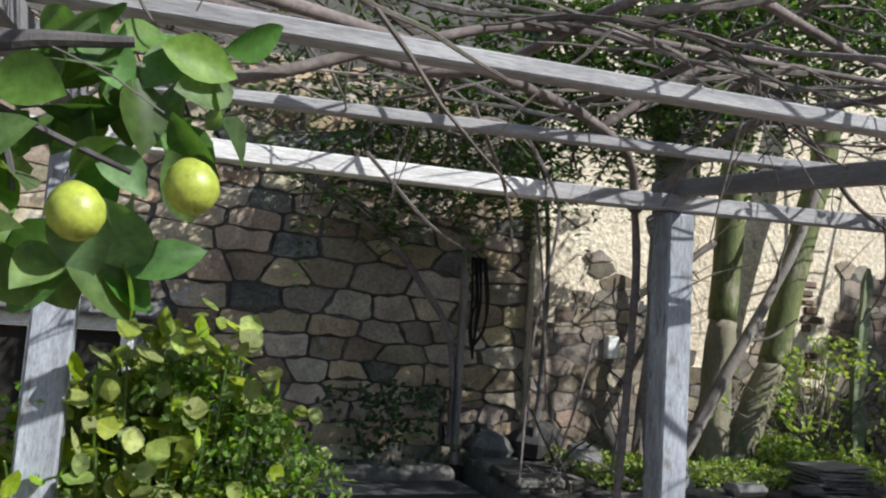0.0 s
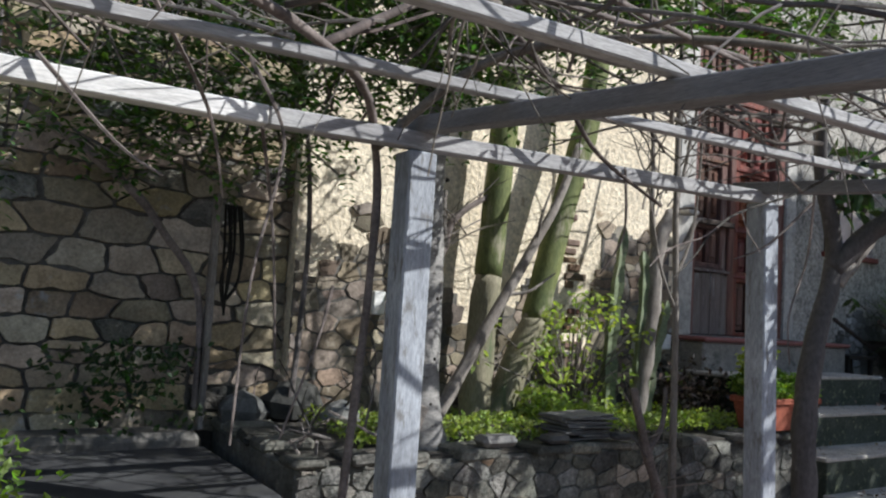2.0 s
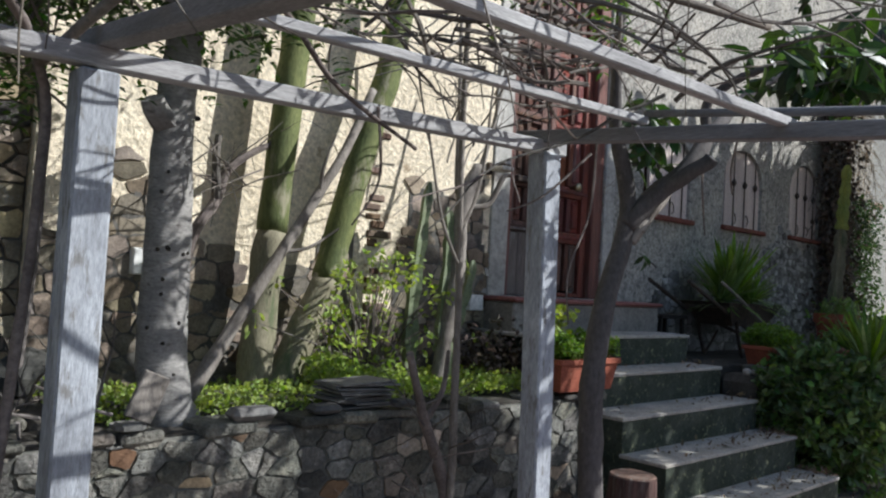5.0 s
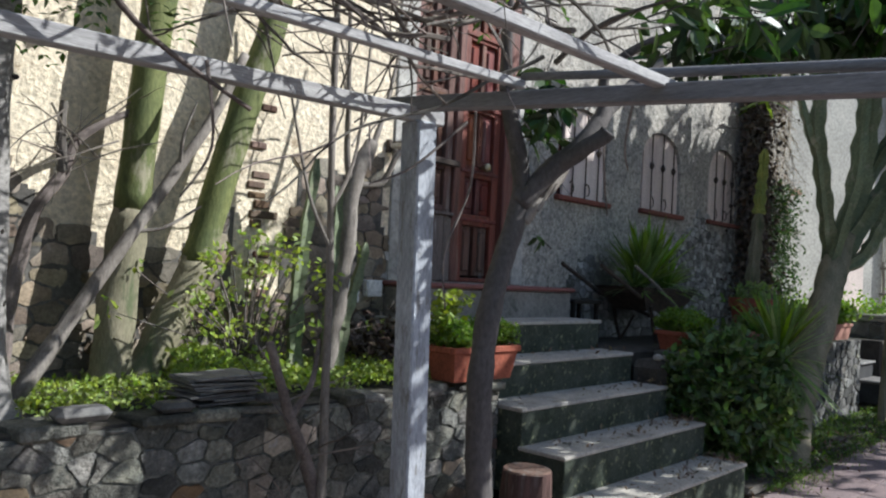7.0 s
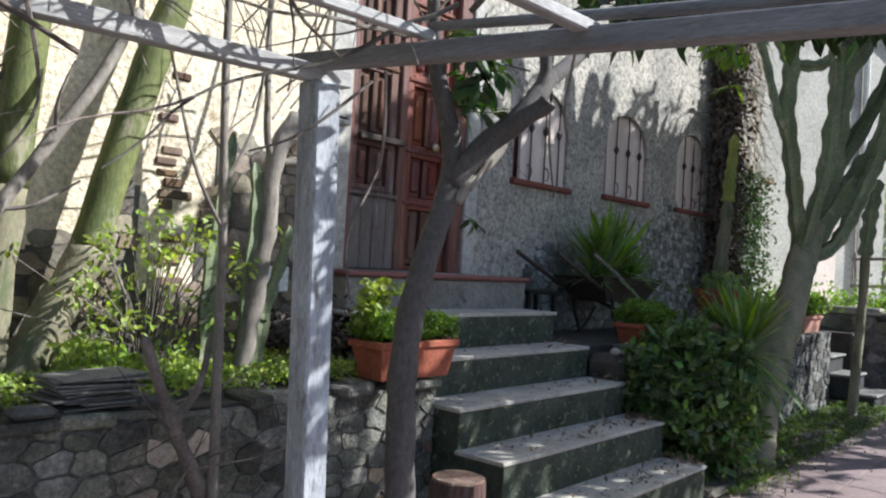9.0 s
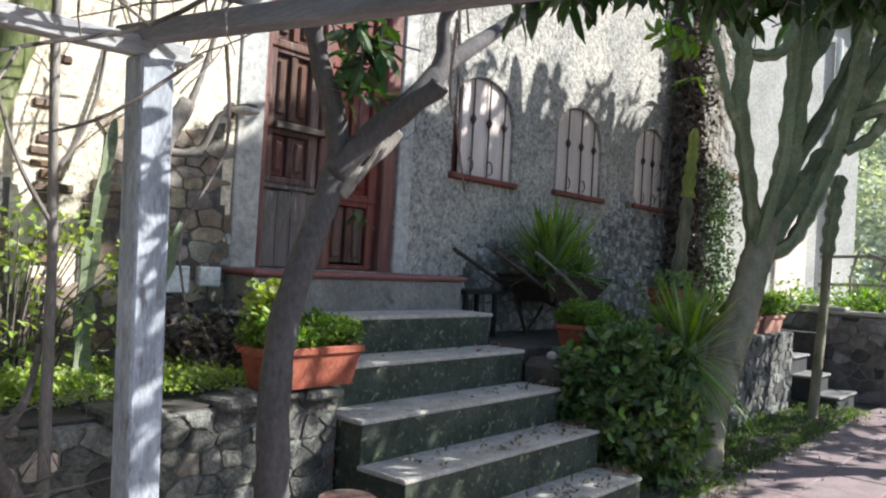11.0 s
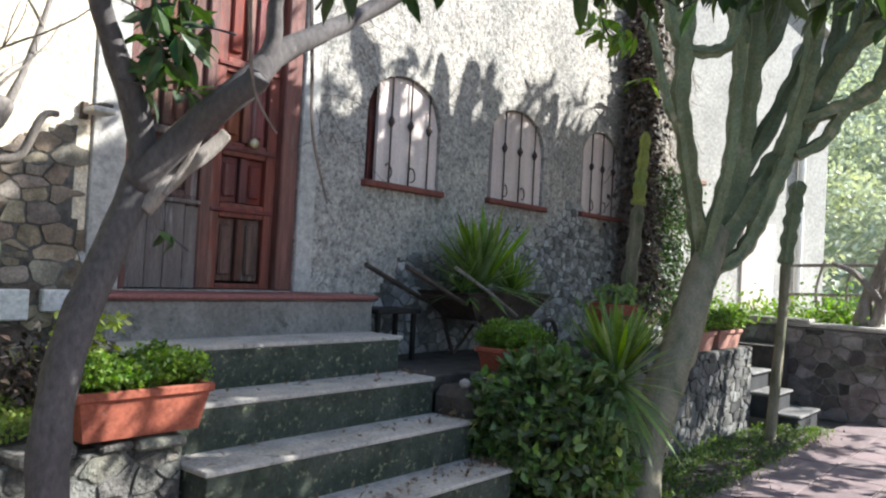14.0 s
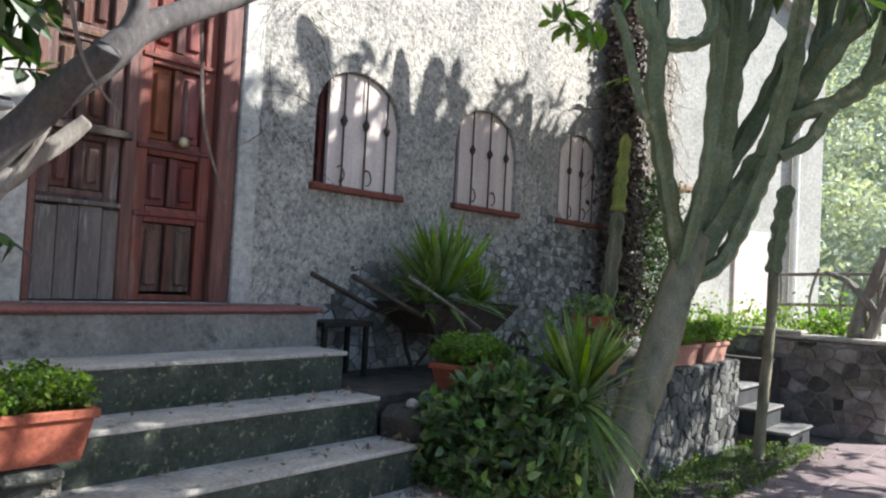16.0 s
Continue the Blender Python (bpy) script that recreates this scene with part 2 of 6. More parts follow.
STRAW = material("dry straw-coloured creeper", (0.40, 0.32, 0.22), (0.22, 0.17, 0.115), 9, 60, 0.9, 0.2, "island", 0.5)
GRASS = material("grass blade", (0.17, 0.25, 0.07), (0.11, 0.18, 0.045), 6, 60, 0.6, 0.0, "island", 0.4, leaf=0.35)
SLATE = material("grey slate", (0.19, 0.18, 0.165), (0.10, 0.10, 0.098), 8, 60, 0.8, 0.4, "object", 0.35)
ROOF = material("old roof tile", (0.36, 0.24, 0.18), (0.26, 0.17, 0.13), 4, 40, 0.9, 0.4)
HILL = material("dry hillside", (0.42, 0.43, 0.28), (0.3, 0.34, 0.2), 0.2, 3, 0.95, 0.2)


# ---- builders ----
class Shape:
    """Corners and faces gathered for one mesh."""

    def __init__(self):
        self.v, self.f = [], []

    def add(self, verts, faces):
        k = len(self.v)
        self.v.extend(tuple(p) for p in verts)
        self.f.extend(tuple(i + k for i in q) for q in faces)
        return self

    def box(self, x0, x1, y0, y1, z0, z1, c=0.006, m=None):
        """A box with chamfered edges; m turns it."""
        bm = bmesh.new()
        bmesh.ops.create_cube(bm, size=1)
        for p in bm.verts:
            p.co = ((x0 + x1) / 2 + p.co.x * (x1 - x0), (y0 + y1) / 2 + p.co.y * (y1 - y0), (z0 + z1) / 2 + p.co.z * (z1 - z0))
        if c:
            bmesh.ops.bevel(bm, geom=bm.edges[:], offset=c, segments=1, affect="EDGES")
        if m:
            bm.transform(m)
        bm.verts.index_update()
        self.add([p.co[:] for p in bm.verts], [[p.index for p in q.verts] for q in bm.faces])
        bm.free()
        return self

    def tube(self, pts, radii, sides=8, ribs=0.0, wobble=0.0):
        """A closed limb along points; ribs pinches every other corner into a star."""
        pts = [Vector(p) for p in pts]
        if isinstance(radii, (int, float)):
            radii = [radii] * len(pts)
        rings, side = [], Vector((0.31, 0.87, 0.2))
        for i, p in enumerate(pts):
            d = (pts[min(i + 1, len(pts) - 1)] - pts[max(i - 1, 0)]).normalized()
            side = (side - d * side.dot(d)).normalized()
            up = d.cross(side)
            ring = []
            for k in range(sides):
                a = 2 * math.pi * k / sides
                r = radii[i] * ((1 + ribs if k % 2 else 1 - ribs) + wobble * noise.noise(p * 9 + Vector((k, 0, 0))))
                ring.append(p + side * (r * math.cos(a)) + up * (r * math.sin(a)))
            rings.append(ring)
        verts = [q for ring in rings for q in ring] + [pts[0], pts[-1]]
        n = len(rings)
        faces = [(i * sides + k, i * sides + (k + 1) % sides, (i + 1) * sides + (k + 1) % sides, (i + 1) * sides + k) for i in range(n - 1) for k in range(sides)]
        faces += [((k + 1) % sides, k, n * sides) for k in range(sides)]
        faces += [((n - 1) * sides + k, (n - 1) * sides + (k + 1) % sides, n * sides + 1) for k in range(sides)]
        return self.add(verts, faces)

    def leaf(self, p, d, up, length, width, droop=0.15):
        """A pointed leaf, folded along its midrib."""
        d = Vector(d).normalized()
        s = d.cross(up)
        s = s.normalized() if s.length > 1e-4 else Vector((1, 0, 0))
        u = s.cross(d)
        p = Vector(p)
        a, b = p + d * length * 0.4 - u * droop * length * 0.2, p + d * length * 0.75 - u * droop * length * 0.5
        t = p + d * length - u * droop * length
        w = width / 2
        self.add([p, a + s * w + u * w * 0.3, a, a - s * w + u * w * 0.3, b + s * w * 0.75 + u * w * 0.2, b, b - s * w * 0.75 + u * w * 0.2, t],
                 [(0, 2, 1), (0, 3, 2), (1, 2, 5, 4), (2, 3, 6, 5), (4, 5, 7), (5, 6, 7)])

    def broad_leaf(self, p, d, up, length, width, droop=0.2):
        """A wide rounded leaf, cupped and curling at its tip."""
        d = Vector(d).normalized()
        s = d.cross(up)
        s = s.normalized() if s.length > 1e-4 else Vector((1, 0, 0))
        u = s.cross(d)
        p = Vector(p)
        verts, faces = [p], []
        for t, w in ((0.14, 0.5), (0.32, 0.88), (0.5, 1.0), (0.68, 0.86), (0.85, 0.5)):
            c = p + d * length * t - u * droop * length * t * t
            for k, lift in ((-1, 0.34), (-0.5, 0.1), (0, 0), (0.5, 0.1), (1, 0.34)):
                verts.append(c + s * (width / 2 * w * k) + u * (width / 2 * w * lift))
        verts.append(p + d * length - u * droop * length)
        for i in range(4):
            faces += [(1 + 5 * i + k, 2 + 5 * i + k, 7 + 5 * i + k, 6 + 5 * i + k) for k in range(4)]
        faces += [(0, k + 2, k + 1) for k in range(4)] + [(21 + k, 22 + k, 26) for k in range(4)]
        self.add(verts, faces)

    def leaflet(self, p, d, up, length, width):
        """A small two-faced leaf."""
        d = Vector(d).normalized()
        s = d.cross(up)
        s = s.normalized() if s.length > 1e-4 else Vector((1, 0, 0))
        p = Vector(p)
        m = p + d * length * 0.45
        u = s.cross(d) * width * 0.2
        self.add([p, m + s * width / 2 + u, p + d * length, m - s * width / 2 + u], [(0, 2, 1), (0, 3, 2)])

    def disk(self, p, up, r):
        """A round, shallowly cupped and scalloped leaf."""
        up = Vector(up).normalized()
        s = up.orthogonal().normalized()
        w = up.cross(s)
        p = Vector(p)
        ring = [p + (s * math.cos(a) + w * math.sin(a)) * r * (1 if i % 2 else 0.86) + up * r * 0.22 for i, a in enumerate([2 * math.pi * k / 9 for k in range(9)])]
        self.add([p] + ring, [(0, i + 1, (i + 1) % 9 + 1) for i in range(9)])

    def blade(self, p, d, length, width, droop):
        """A long sword leaf that bends over."""
        d = Vector(d).normalized()
        s = d.cross(Vector((0, 0, 1)))
        s = s.normalized() if s.length > 1e-3 else Vector((1, 0, 0))
        verts = []
        for i in range(5):
            t = i / 4
            c = Vector(p) + d * length * t - Vector((0, 0, 1)) * droop * length * t * t
            w = width / 2 * (0.7 + 0.9 * t) * (1 - t) ** 0.6 if i else width * 0.4
            verts += [c - s * w, c + s * w]
        self.add(verts, [(2 * i, 2 * i + 1, 2 * i + 3, 2 * i + 2) for i in range(4)])


def part(name, shape, mat, parent=None, label="", smooth=False):
    """One mesh object of a shape, under a thing or a part."""
    me = bpy.data.meshes.new(name)
    me.from_pydata(shape.v, [], shape.f)
    me.materials.append(mat)
    if smooth:
        me.shade_smooth()
    ob = new(name, me)
    if parent:
        ob.parent = parent
        ob.matrix_parent_inverse = base_of(parent).inverted()
    if label:
        ob["label"] = label
    if name in STUFF:
        ob["kind"] = "stuff"
    return ob


STUFF = {"leaves", "twig_growth", "stem_growth", "branches", "shoots", "foliage", "dry_leaves", "green_leaves", "round_leaves", "fine_leaves", "crown", "herb_foliage", "scars"}
BASES = {}


def base_of(ob):
    return BASES.get(ob.name, Matrix.Identity(4))


def thing(name, at, label, category, group="", kind=""):
    """An Empty at the base of a thing, to hold its parts."""
    ob = new(name)
    ob.location = at
    BASES[ob.name] = Matrix.Translation(at)
    return tagged(ob, label, category, group, kind)


def solid(name, shape, mat, label, category, group="", kind="", smooth=False):
    return tagged(part(name, shape, mat, None, "", smooth), label, category, group, kind)


def structure(name, shape, mat, label="", category="wall", smooth=False):
    return tagged(part(name, shape, mat, None, "", smooth), label, category, "", "structure")


def rand_dir(r, up=0.0):
    while True:
        p = Vector((r.uniform(-1, 1), r.uniform(-1, 1), r.uniform(-1, 1)))
        if 0.05 < p.length < 1:
            p.normalize()
            p.z += up
            return p.normalized()


def smooth_path(pts, steps=5):
    """Points along a smooth line through the given ones."""
    pts = [Vector(p) for p in pts]
    out = []
    for i in range(len(pts) - 1):
        p0, p1, p2, p3 = pts[max(i - 1, 0)], pts[i], pts[i + 1], pts[min(i + 2, len(pts) - 1)]
        for k in range(steps):
            t = k / steps
            out.append(0.5 * ((2 * p1) + (p2 - p0) * t + (2 * p0 - 5 * p1 + 4 * p2 - p3) * t * t + (3 * p1 - p0 - 3 * p2 + p3) * t ** 3))
    return out + [pts[-1]]


def taper(n, r0, r1):
    return [r0 + (r1 - r0) * i / max(n - 1, 1) for i in range(n)]


def limb(shape, pts, r0, r1, sides=8, ribs=0.0, wobble=0.25, steps=5):
    path = smooth_path(pts, steps)
    shape.tube(path, taper(len(path), r0, r1), sides, ribs, wobble)
    return path


def twigs(shape, r, start, heading, length, radius, kink=0.35, forks=2, sides=5):
    """A crooked twig that forks on its way."""
    pts, d, p = [Vector(start)], Vector(heading).normalized(), Vector(start)
    n = max(4, int(length / 0.07))
    for i in range(n):
        d = (d + rand_dir(r) * kink * 0.5).normalized()
        p = p + d * length / n
        pts.append(p.copy())
    shape.tube(pts, taper(len(pts), radius, radius * 0.35), sides)
    for _ in range(forks):
        q = r.choice(pts[1:-1])
        twigs(shape, r, q, (d + rand_dir(r) * 0.9), length * r.uniform(0.25, 0.5), radius * 0.5, kink, 0, 4)


def spray(shape, r, p, d, length, size):
    """A frond with leaflets in pairs."""
    d = Vector(d).normalized()
    s = d.cross(Vector((0, 0, 1)))
    s = s.normalized() if s.length > 1e-3 else Vector((1, 0, 0))
    n = int(length / (size * 0.55))
    for i in range(n):
        t = (i + 1) / n
        c = Vector(p) + d * length * t - Vector((0, 0, 1)) * 0.3 * length * t * t
        for sign in (-1, 1):
            shape.leaflet(c, d * 0.6 + s * sign + rand_dir(r) * 0.3, rand_dir(r, 1.5), size * r.uniform(0.7, 1.2), size * 0.38)


def ground_cover(shape, r, n, x, y, z, size, height, keep=None):
    """Low soft leaves in clumps."""
    for _ in range(n):
        px, py = r.uniform(*x), r.uniform(*y)
        h = height * max(0.0, 0.45 + 0.9 * noise.noise(Vector((px * 3.1, py * 3.1, 2.0))))
        if keep and not keep(px, py):
            continue
        shape.leaflet((px, py, z + h * r.random()), rand_dir(r, 0.2), rand_dir(r, 1.2), size * r.uniform(0.6, 1.3), size * 0.75)


def cell_of(site, near_sites, box, stretch):
    """The patch of a wall nearer to one site than to its neighbours, as a polygon."""
    poly = [(box[0], box[2]), (box[1], box[2]), (box[1], box[3]), (box[0], box[3])]
    for q in near_sites:
        nx, ny = (q[0] - site[0]) / stretch ** 2, q[1] - site[1]
        at = nx * (q[0] + site[0]) / 2 + ny * (q[1] + site[1]) / 2
        out = []
        for i, a in enumerate(poly):
            b = poly[(i + 1) % len(poly)]
            da, db = nx * a[0] + ny * a[1] - at, nx * b[0] + ny * b[1] - at
            if da <= 0:
                out.append(a)
            if da * db < 0:
                t = da / (da - db)
                out.append((a[0] + (b[0] - a[0]) * t, a[1] + (b[1] - a[1]) * t))
        poly = out
        if len(poly) < 3:
            return []
    return poly


def stones(parent, origin, along, out, width, height, row, run, thick, mat, r, joined=None, inside=None, jitter=0.35, joint=0.006, odd=None):
    """Rubble on an upright face: irregular stones fitted to their neighbours in rough courses, each a bulging piece in its bed of mortar."""
    origin, along, out = Vector(origin), Vector(along), Vector(out)
    z = Vector((0, 0, 1))
    sites, v = [], 0.0
    stretch = (run[0] + run[1]) / (row[0] + row[1])
    while v < height:
        h = r.uniform(*row)
        u = -r.random() * run[1]
        while u < width:
            w = r.uniform(*run) * r.choice((0.55, 0.8, 1, 1, 1.35))
            sites.append((u + w / 2 + r.uniform(-jitter, jitter) * w * 0.5, v + h / 2 + r.uniform(-jitter, jitter) * h))
            if r.random() < 0.16:
                sites.append((u + w * r.uniform(0.2, 0.8), v + h * r.uniform(0.8, 1.1)))
            u += w
        v += h
    reach = run[1] * 2.2
    for site in sites:
        if inside and not inside(*site):
            continue
        beside = sorted((q for q in sites if q is not site and abs(q[0] - site[0]) < reach and abs(q[1] - site[1]) < reach), key=lambda q: ((q[0] - site[0]) / stretch) ** 2 + (q[1] - site[1]) ** 2)
        poly = cell_of(site, beside[:22], (0.0, width, 0.0, height), stretch)
        if len(poly) < 3:
            continue
        span = min(max(p[0] for p in poly) - min(p[0] for p in poly), max(p[1] for p in poly) - min(p[1] for p in poly))
        if span < joint * 3:
            continue
        pts = []
        for i, p in enumerate(poly):
            q = poly[(i + 1) % len(poly)]
            if math.hypot(p[0] - q[0], p[1] - q[1]) < 0.012:
                pts.append(((p[0] + q[0]) / 2, (p[1] + q[1]) / 2))
                continue
            k = r.uniform(0.07, 0.17)
            pts.append((p[0] + (q[0] - p[0]) * k, p[1] + (q[1] - p[1]) * k))
            long = math.hypot(p[0] - q[0], p[1] - q[1])
            if long > 0.05:
                bend = r.uniform(-0.10, 0.03) * long
                pts.append(((p[0] + q[0]) / 2 - (q[1] - p[1]) / long * -bend, (p[1] + q[1]) / 2 + (q[0] - p[0]) / long * -bend))
            pts.append((q[0] + (p[0] - q[0]) * k, q[1] + (p[1] - q[1]) * k))
        n = len(pts)
        cx, cy = sum(p[0] for p in pts) / n, sum(p[1] for p in pts) / n
        gap = 1 - 2 * joint / span * r.uniform(0.7, 1.5)
        d = thick * r.uniform(0.35, 1.1)
        tilt, lean = r.uniform(-0.3, 0.3) * thick / max(span, 0.05), r.uniform(-0.3, 0.3) * thick / max(span, 0.05)
        verts = []
        for scale, dep in ((gap, -0.012), (gap * 0.965, d * 0.85)):
            for px, py in pts:
                f = scale * r.uniform(0.98, 1.015)
                qx, qy = cx + (px - cx) * f, cy + (py - cy) * f
                verts.append(origin + along * qx + z * qy + out * (dep + (max(tilt * (qx - cx) + lean * (qy - cy), -0.5 * d) if dep > 0 else 0)))
        verts.append(origin + along * (cx + r.uniform(-0.2, 0.2) * span) + z * (cy + r.uniform(-0.2, 0.2) * span) + out * d * r.uniform(0.95, 1.15))
        faces = [(k, (k + 1) % n, (k + 1) % n + n, k + n) for k in range(n)] + [(n + k, n + (k + 1) % n, 2 * n) for k in range(n)]
        if along.cross(z).dot(out) < 0:
            faces = [tuple(reversed(q)) for q in faces]
        if joined is not None:
            joined.add(verts, faces)
        else:
            sh = Shape()
            sh.add(verts, faces)
            part("stone", sh, r.choice(odd) if odd else mat, parent)


# ---- the setting ----
def pierced_wall(name, x0, x1, y, thick, z0, z1, holes, mat, label):
    """An upright wall along x with openings cut through it."""
    bm = bmesh.new()
    for loop in [[(x0, z0), (x1, z0), (x1, z1), (x0, z1)]] + holes:
        vs = [bm.verts.new((px, y, pz)) for px, pz in loop]
        for i in range(len(vs)):
            bm.edges.new((vs[i], vs[(i + 1) % len(vs)]))
    bmesh.ops.triangle_fill(bm, use_beauty=True, use_dissolve=False, edges=bm.edges[:])
    ex = bmesh.ops.extrude_face_region(bm, geom=bm.faces[:])
    for q in ex["geom"]:
        if isinstance(q, bmesh.types.BMVert):
            q.co.y += thick
    bmesh.ops.recalc_face_normals(bm, faces=bm.faces[:])
    bm.verts.index_update()
    s = Shape()
    s.add([q.co[:] for q in bm.verts], [[q.index for q in fc.verts] for fc in bm.faces])
    bm.free()
    return structure(name, s, mat, label)


def arch(x0, x1, zs, spring, top, n=12):
    mid, half = (x0 + x1) / 2, (x1 - x0) / 2
    curve = [(mid + half * math.cos(math.pi * k / n), spring + (top - spring) * math.sin(math.pi * k / n) ** 0.9) for k in range(n + 1)]
    return [(x0, zs), (x1, zs)] + curve


WINDOWS = [(6.27, 7.01, 1.95, 2.38, 2.69), (7.61, 8.40, 1.97, 2.40, 2.72), (9.04, 9.82, 1.99, 2.43, 2.78)]
DOOR = (4.66, 5.73, 1.22, 3.70)
FACE = 3.60
LEFT_FACE = 3.68

structure("ground", Shape().box(-300, 300, -300, 300, -0.3, -0.03, 0), JOINT, "dusty bare ground", "ground")
holes = [arch(*w) for w in WINDOWS] + [[(DOOR[0], DOOR[2]), (DOOR[1], DOOR[2]), (DOOR[1], DOOR[3]), (DOOR[0], DOOR[3])]]
wall_cream = pierced_wall("wall_middle", 1.75, 4.487, FACE, 0.3, -0.03, 5.2, [], PLASTER_CREAM, "old cream plaster wall over bare rubble")
wall_north = pierced_wall("wall_north", 4.49, 11.45, FACE, 0.3, -0.03, 5.2, holes, PLASTER, "roughcast house wall with bare rubble low down")
wall_stone = pierced_wall("wall_west", -4.0, 1.748, LEFT_FACE, 0.3, -0.03, 5.2, [[(-0.95, 0.6), (-0.14, 0.6), (-0.14, 1.29), (-0.95, 1.29)]], MORTAR, "old house wall of coursed brown field stone")
structure("wall_east", Shape().box(11.15, 11.45, 3.905, 9.0, -0.03, 5.2, 0), PLASTER, "roughcast end wall of the house")
# Unseen pale wall, added to close the yard and throw light back.
structure("wall_south", Shape().box(-6.0, 18.0, -6.3, -6.0, -0.03, 2.0, 0.02), WHITE_WALL, "plain unseen garden wall added to close the yard and reflect light")
structure("wall_far_west", Shape().box(-4.3, -4.005, -5.99, 3.9, -0.03, 2.6, 0.02), WHITE_WALL, "plain wall closing the yard")
# Unseen dark sheet; its colour stands for the unlit room.
structure("wall_behind_windows", Shape().box(4.0, 10.5, 4.6, 4.7, 1.0, 3.95, 0), DARK, "dark sheet standing in for the unlit room behind the shutters")

# pink pavement
pavement = structure("pavement", Shape().box(-3.9, 16.0, -5.9, 1.90, -0.03, -0.008, 0), JOINT, "pink tiled yard pavement strewn with dust", "pavement")

# ---- raised bed beside the stairs ----
bed = structure("wall_bed", Shape().box(1.42, 4.46, 2.64, 2.9, -0.03, 0.70, 0.01).box(1.42, 1.62, 2.9, 3.60, -0.03, 0.70, 0.01), MORTAR_GREY, "rubble retaining wall of the raised bed")
structure("soil_bed", Shape().box(1.63, 4.46, 2.905, 3.595, -0.03, 0.735, 0.02), SOIL, "dark soil of the raised bed", "soil")
coping = structure("trim_bed_coping", Shape().box(1.44, 4.455, 2.67, 2.9, 0.701, 0.712, 0.0), SOIL, "earth and flat stones topping the bed wall", "coping")
a = 1.40
while a < 4.40:
    w = min(rng.uniform(0.09, 0.26), 4.46 - a)
    m = pose(a + w / 2, 2.71 + rng.uniform(-0.03, 0.02), 0.715 + rng.uniform(-0.008, 0.01), rng.uniform(-3, 3), rng.uniform(-3, 3), rng.uniform(-9, 9))
    part("coping_stone", Shape().box(-w / 2 + 0.004, w / 2 - 0.004, -rng.uniform(0.07, 0.11), rng.uniform(0.06, 0.12), -0.02, rng.uniform(0.012, 0.03), 0.011, m), STONE_GREY, coping)
    a += w + (rng.uniform(0.05, 0.3) if rng.random() < 0.6 else 0)
for k in range(4):
    part("coping_stone", Shape().box(-0.11, 0.11, -0.085, 0.085, -0.02, 0.03, 0.015, pose(1.52, 3.02 + 0.17 * k, 0.715, rng.uniform(-3, 3), rng.uniform(-3, 3), rng.uniform(-8, 8))), STONE_GREY, coping)

# ---- terrace on the other side of the stairs ----
terrace = structure("wall_terrace", Shape().box(6.44, 10.52, 2.47, 2.8, -0.03, 0.80, 0.01).box(10.22, 10.52, 2.8, 3.595, -0.03, 0.80, 0.01), MORTAR_GREY, "dark rubble retaining wall of the terrace")
structure("ground_slope", Shape().box(6.09, 6.437, 2.53, 2.806, -0.03, 0.755, 0.05), SOIL, "crumbling earth edge beside the stairs", "soil")
structure("floor_terrace", Shape().box(6.09, 10.2, 2.81, 3.595, -0.03, 0.80, 0.01), SOIL, "dark earth terrace floor", "floor")

# ---- far terrace ----
far_terrace = structure("wall_far_terrace", Shape().box(11.93, 12.2, 1.48, 3.6, -0.03, 0.96, 0.02).box(12.2, 18.0, 1.48, 1.78, -0.03, 0.96, 0.02), STEP_BODY, "rough stone wall of the far terrace")
structure("floor_far_terrace", Shape().box(11.9, 18.0, 1.45, 9.0, 0.965, 1.01, 0.015), CONCRETE, "pale slab floor of the far terrace", "floor")
structure("ground_far", Shape().box(11.46, 11.92, 2.5, 9.0, -0.03, 0.75, 0.0), SOIL, "earth beside the far stairs", "ground")

# hillside
hill = Shape()
hv, hf = [], []
for i in range(25):
    for j in range(25):
        hx, hy = 22 + i * 4.0, -60 + j * 6.0
        hv.append((hx, hy, -0.3 + max(0, hx - 24) * 0.62 + 2.2 * noise.noise(Vector((hx * 0.05, hy * 0.05, 0)))))
for i in range(24):
    for j in range(24):
        hf.append((i * 25 + j, (i + 1) * 25 + j, (i + 1) * 25 + j + 1, i * 25 + j + 1))
hill.add(hv, hf)
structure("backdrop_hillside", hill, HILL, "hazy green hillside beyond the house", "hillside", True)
far_leaves = Shape()
hr = random.Random(31)
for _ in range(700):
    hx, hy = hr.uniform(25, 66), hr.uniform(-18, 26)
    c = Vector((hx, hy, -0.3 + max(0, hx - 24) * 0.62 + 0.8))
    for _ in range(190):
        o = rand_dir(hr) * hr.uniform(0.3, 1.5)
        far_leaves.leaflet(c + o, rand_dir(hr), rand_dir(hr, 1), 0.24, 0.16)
solid("hillside_woods", far_leaves, LEAF_OLIVE, "olive and shrub crowns on the far hillside, paled by painted haze", "woods", kind="stuff")

# ---- white house beyond ----
white = thing("white_house", (13.6, 4.1, 0.0), "sunlit whitewashed house with a low gabled roof", "house")
TURNED = pose(11.2, 5.1, 0, 0, 0, -22.1)
gable = [(0, -0.03), (5.18, -0.03), (5.18, 5.3), (2.6, 6.4), (0, 5.3)]
part("wall", Shape().add([TURNED @ Vector((x, y, z)) for y in (0.0, 4.0) for x, z in gable], [(0, 1, 2, 3, 4), (9, 8, 7, 6, 5)] + [((i + 1) % 5, i, i + 5, (i + 1) % 5 + 5) for i in range(5)]), WHITE_WALL, white)
edge = [(-0.15, 5.24), (2.6, 6.42), (5.33, 5.24), (5.33, 5.33), (2.6, 6.52), (-0.15, 5.33)]
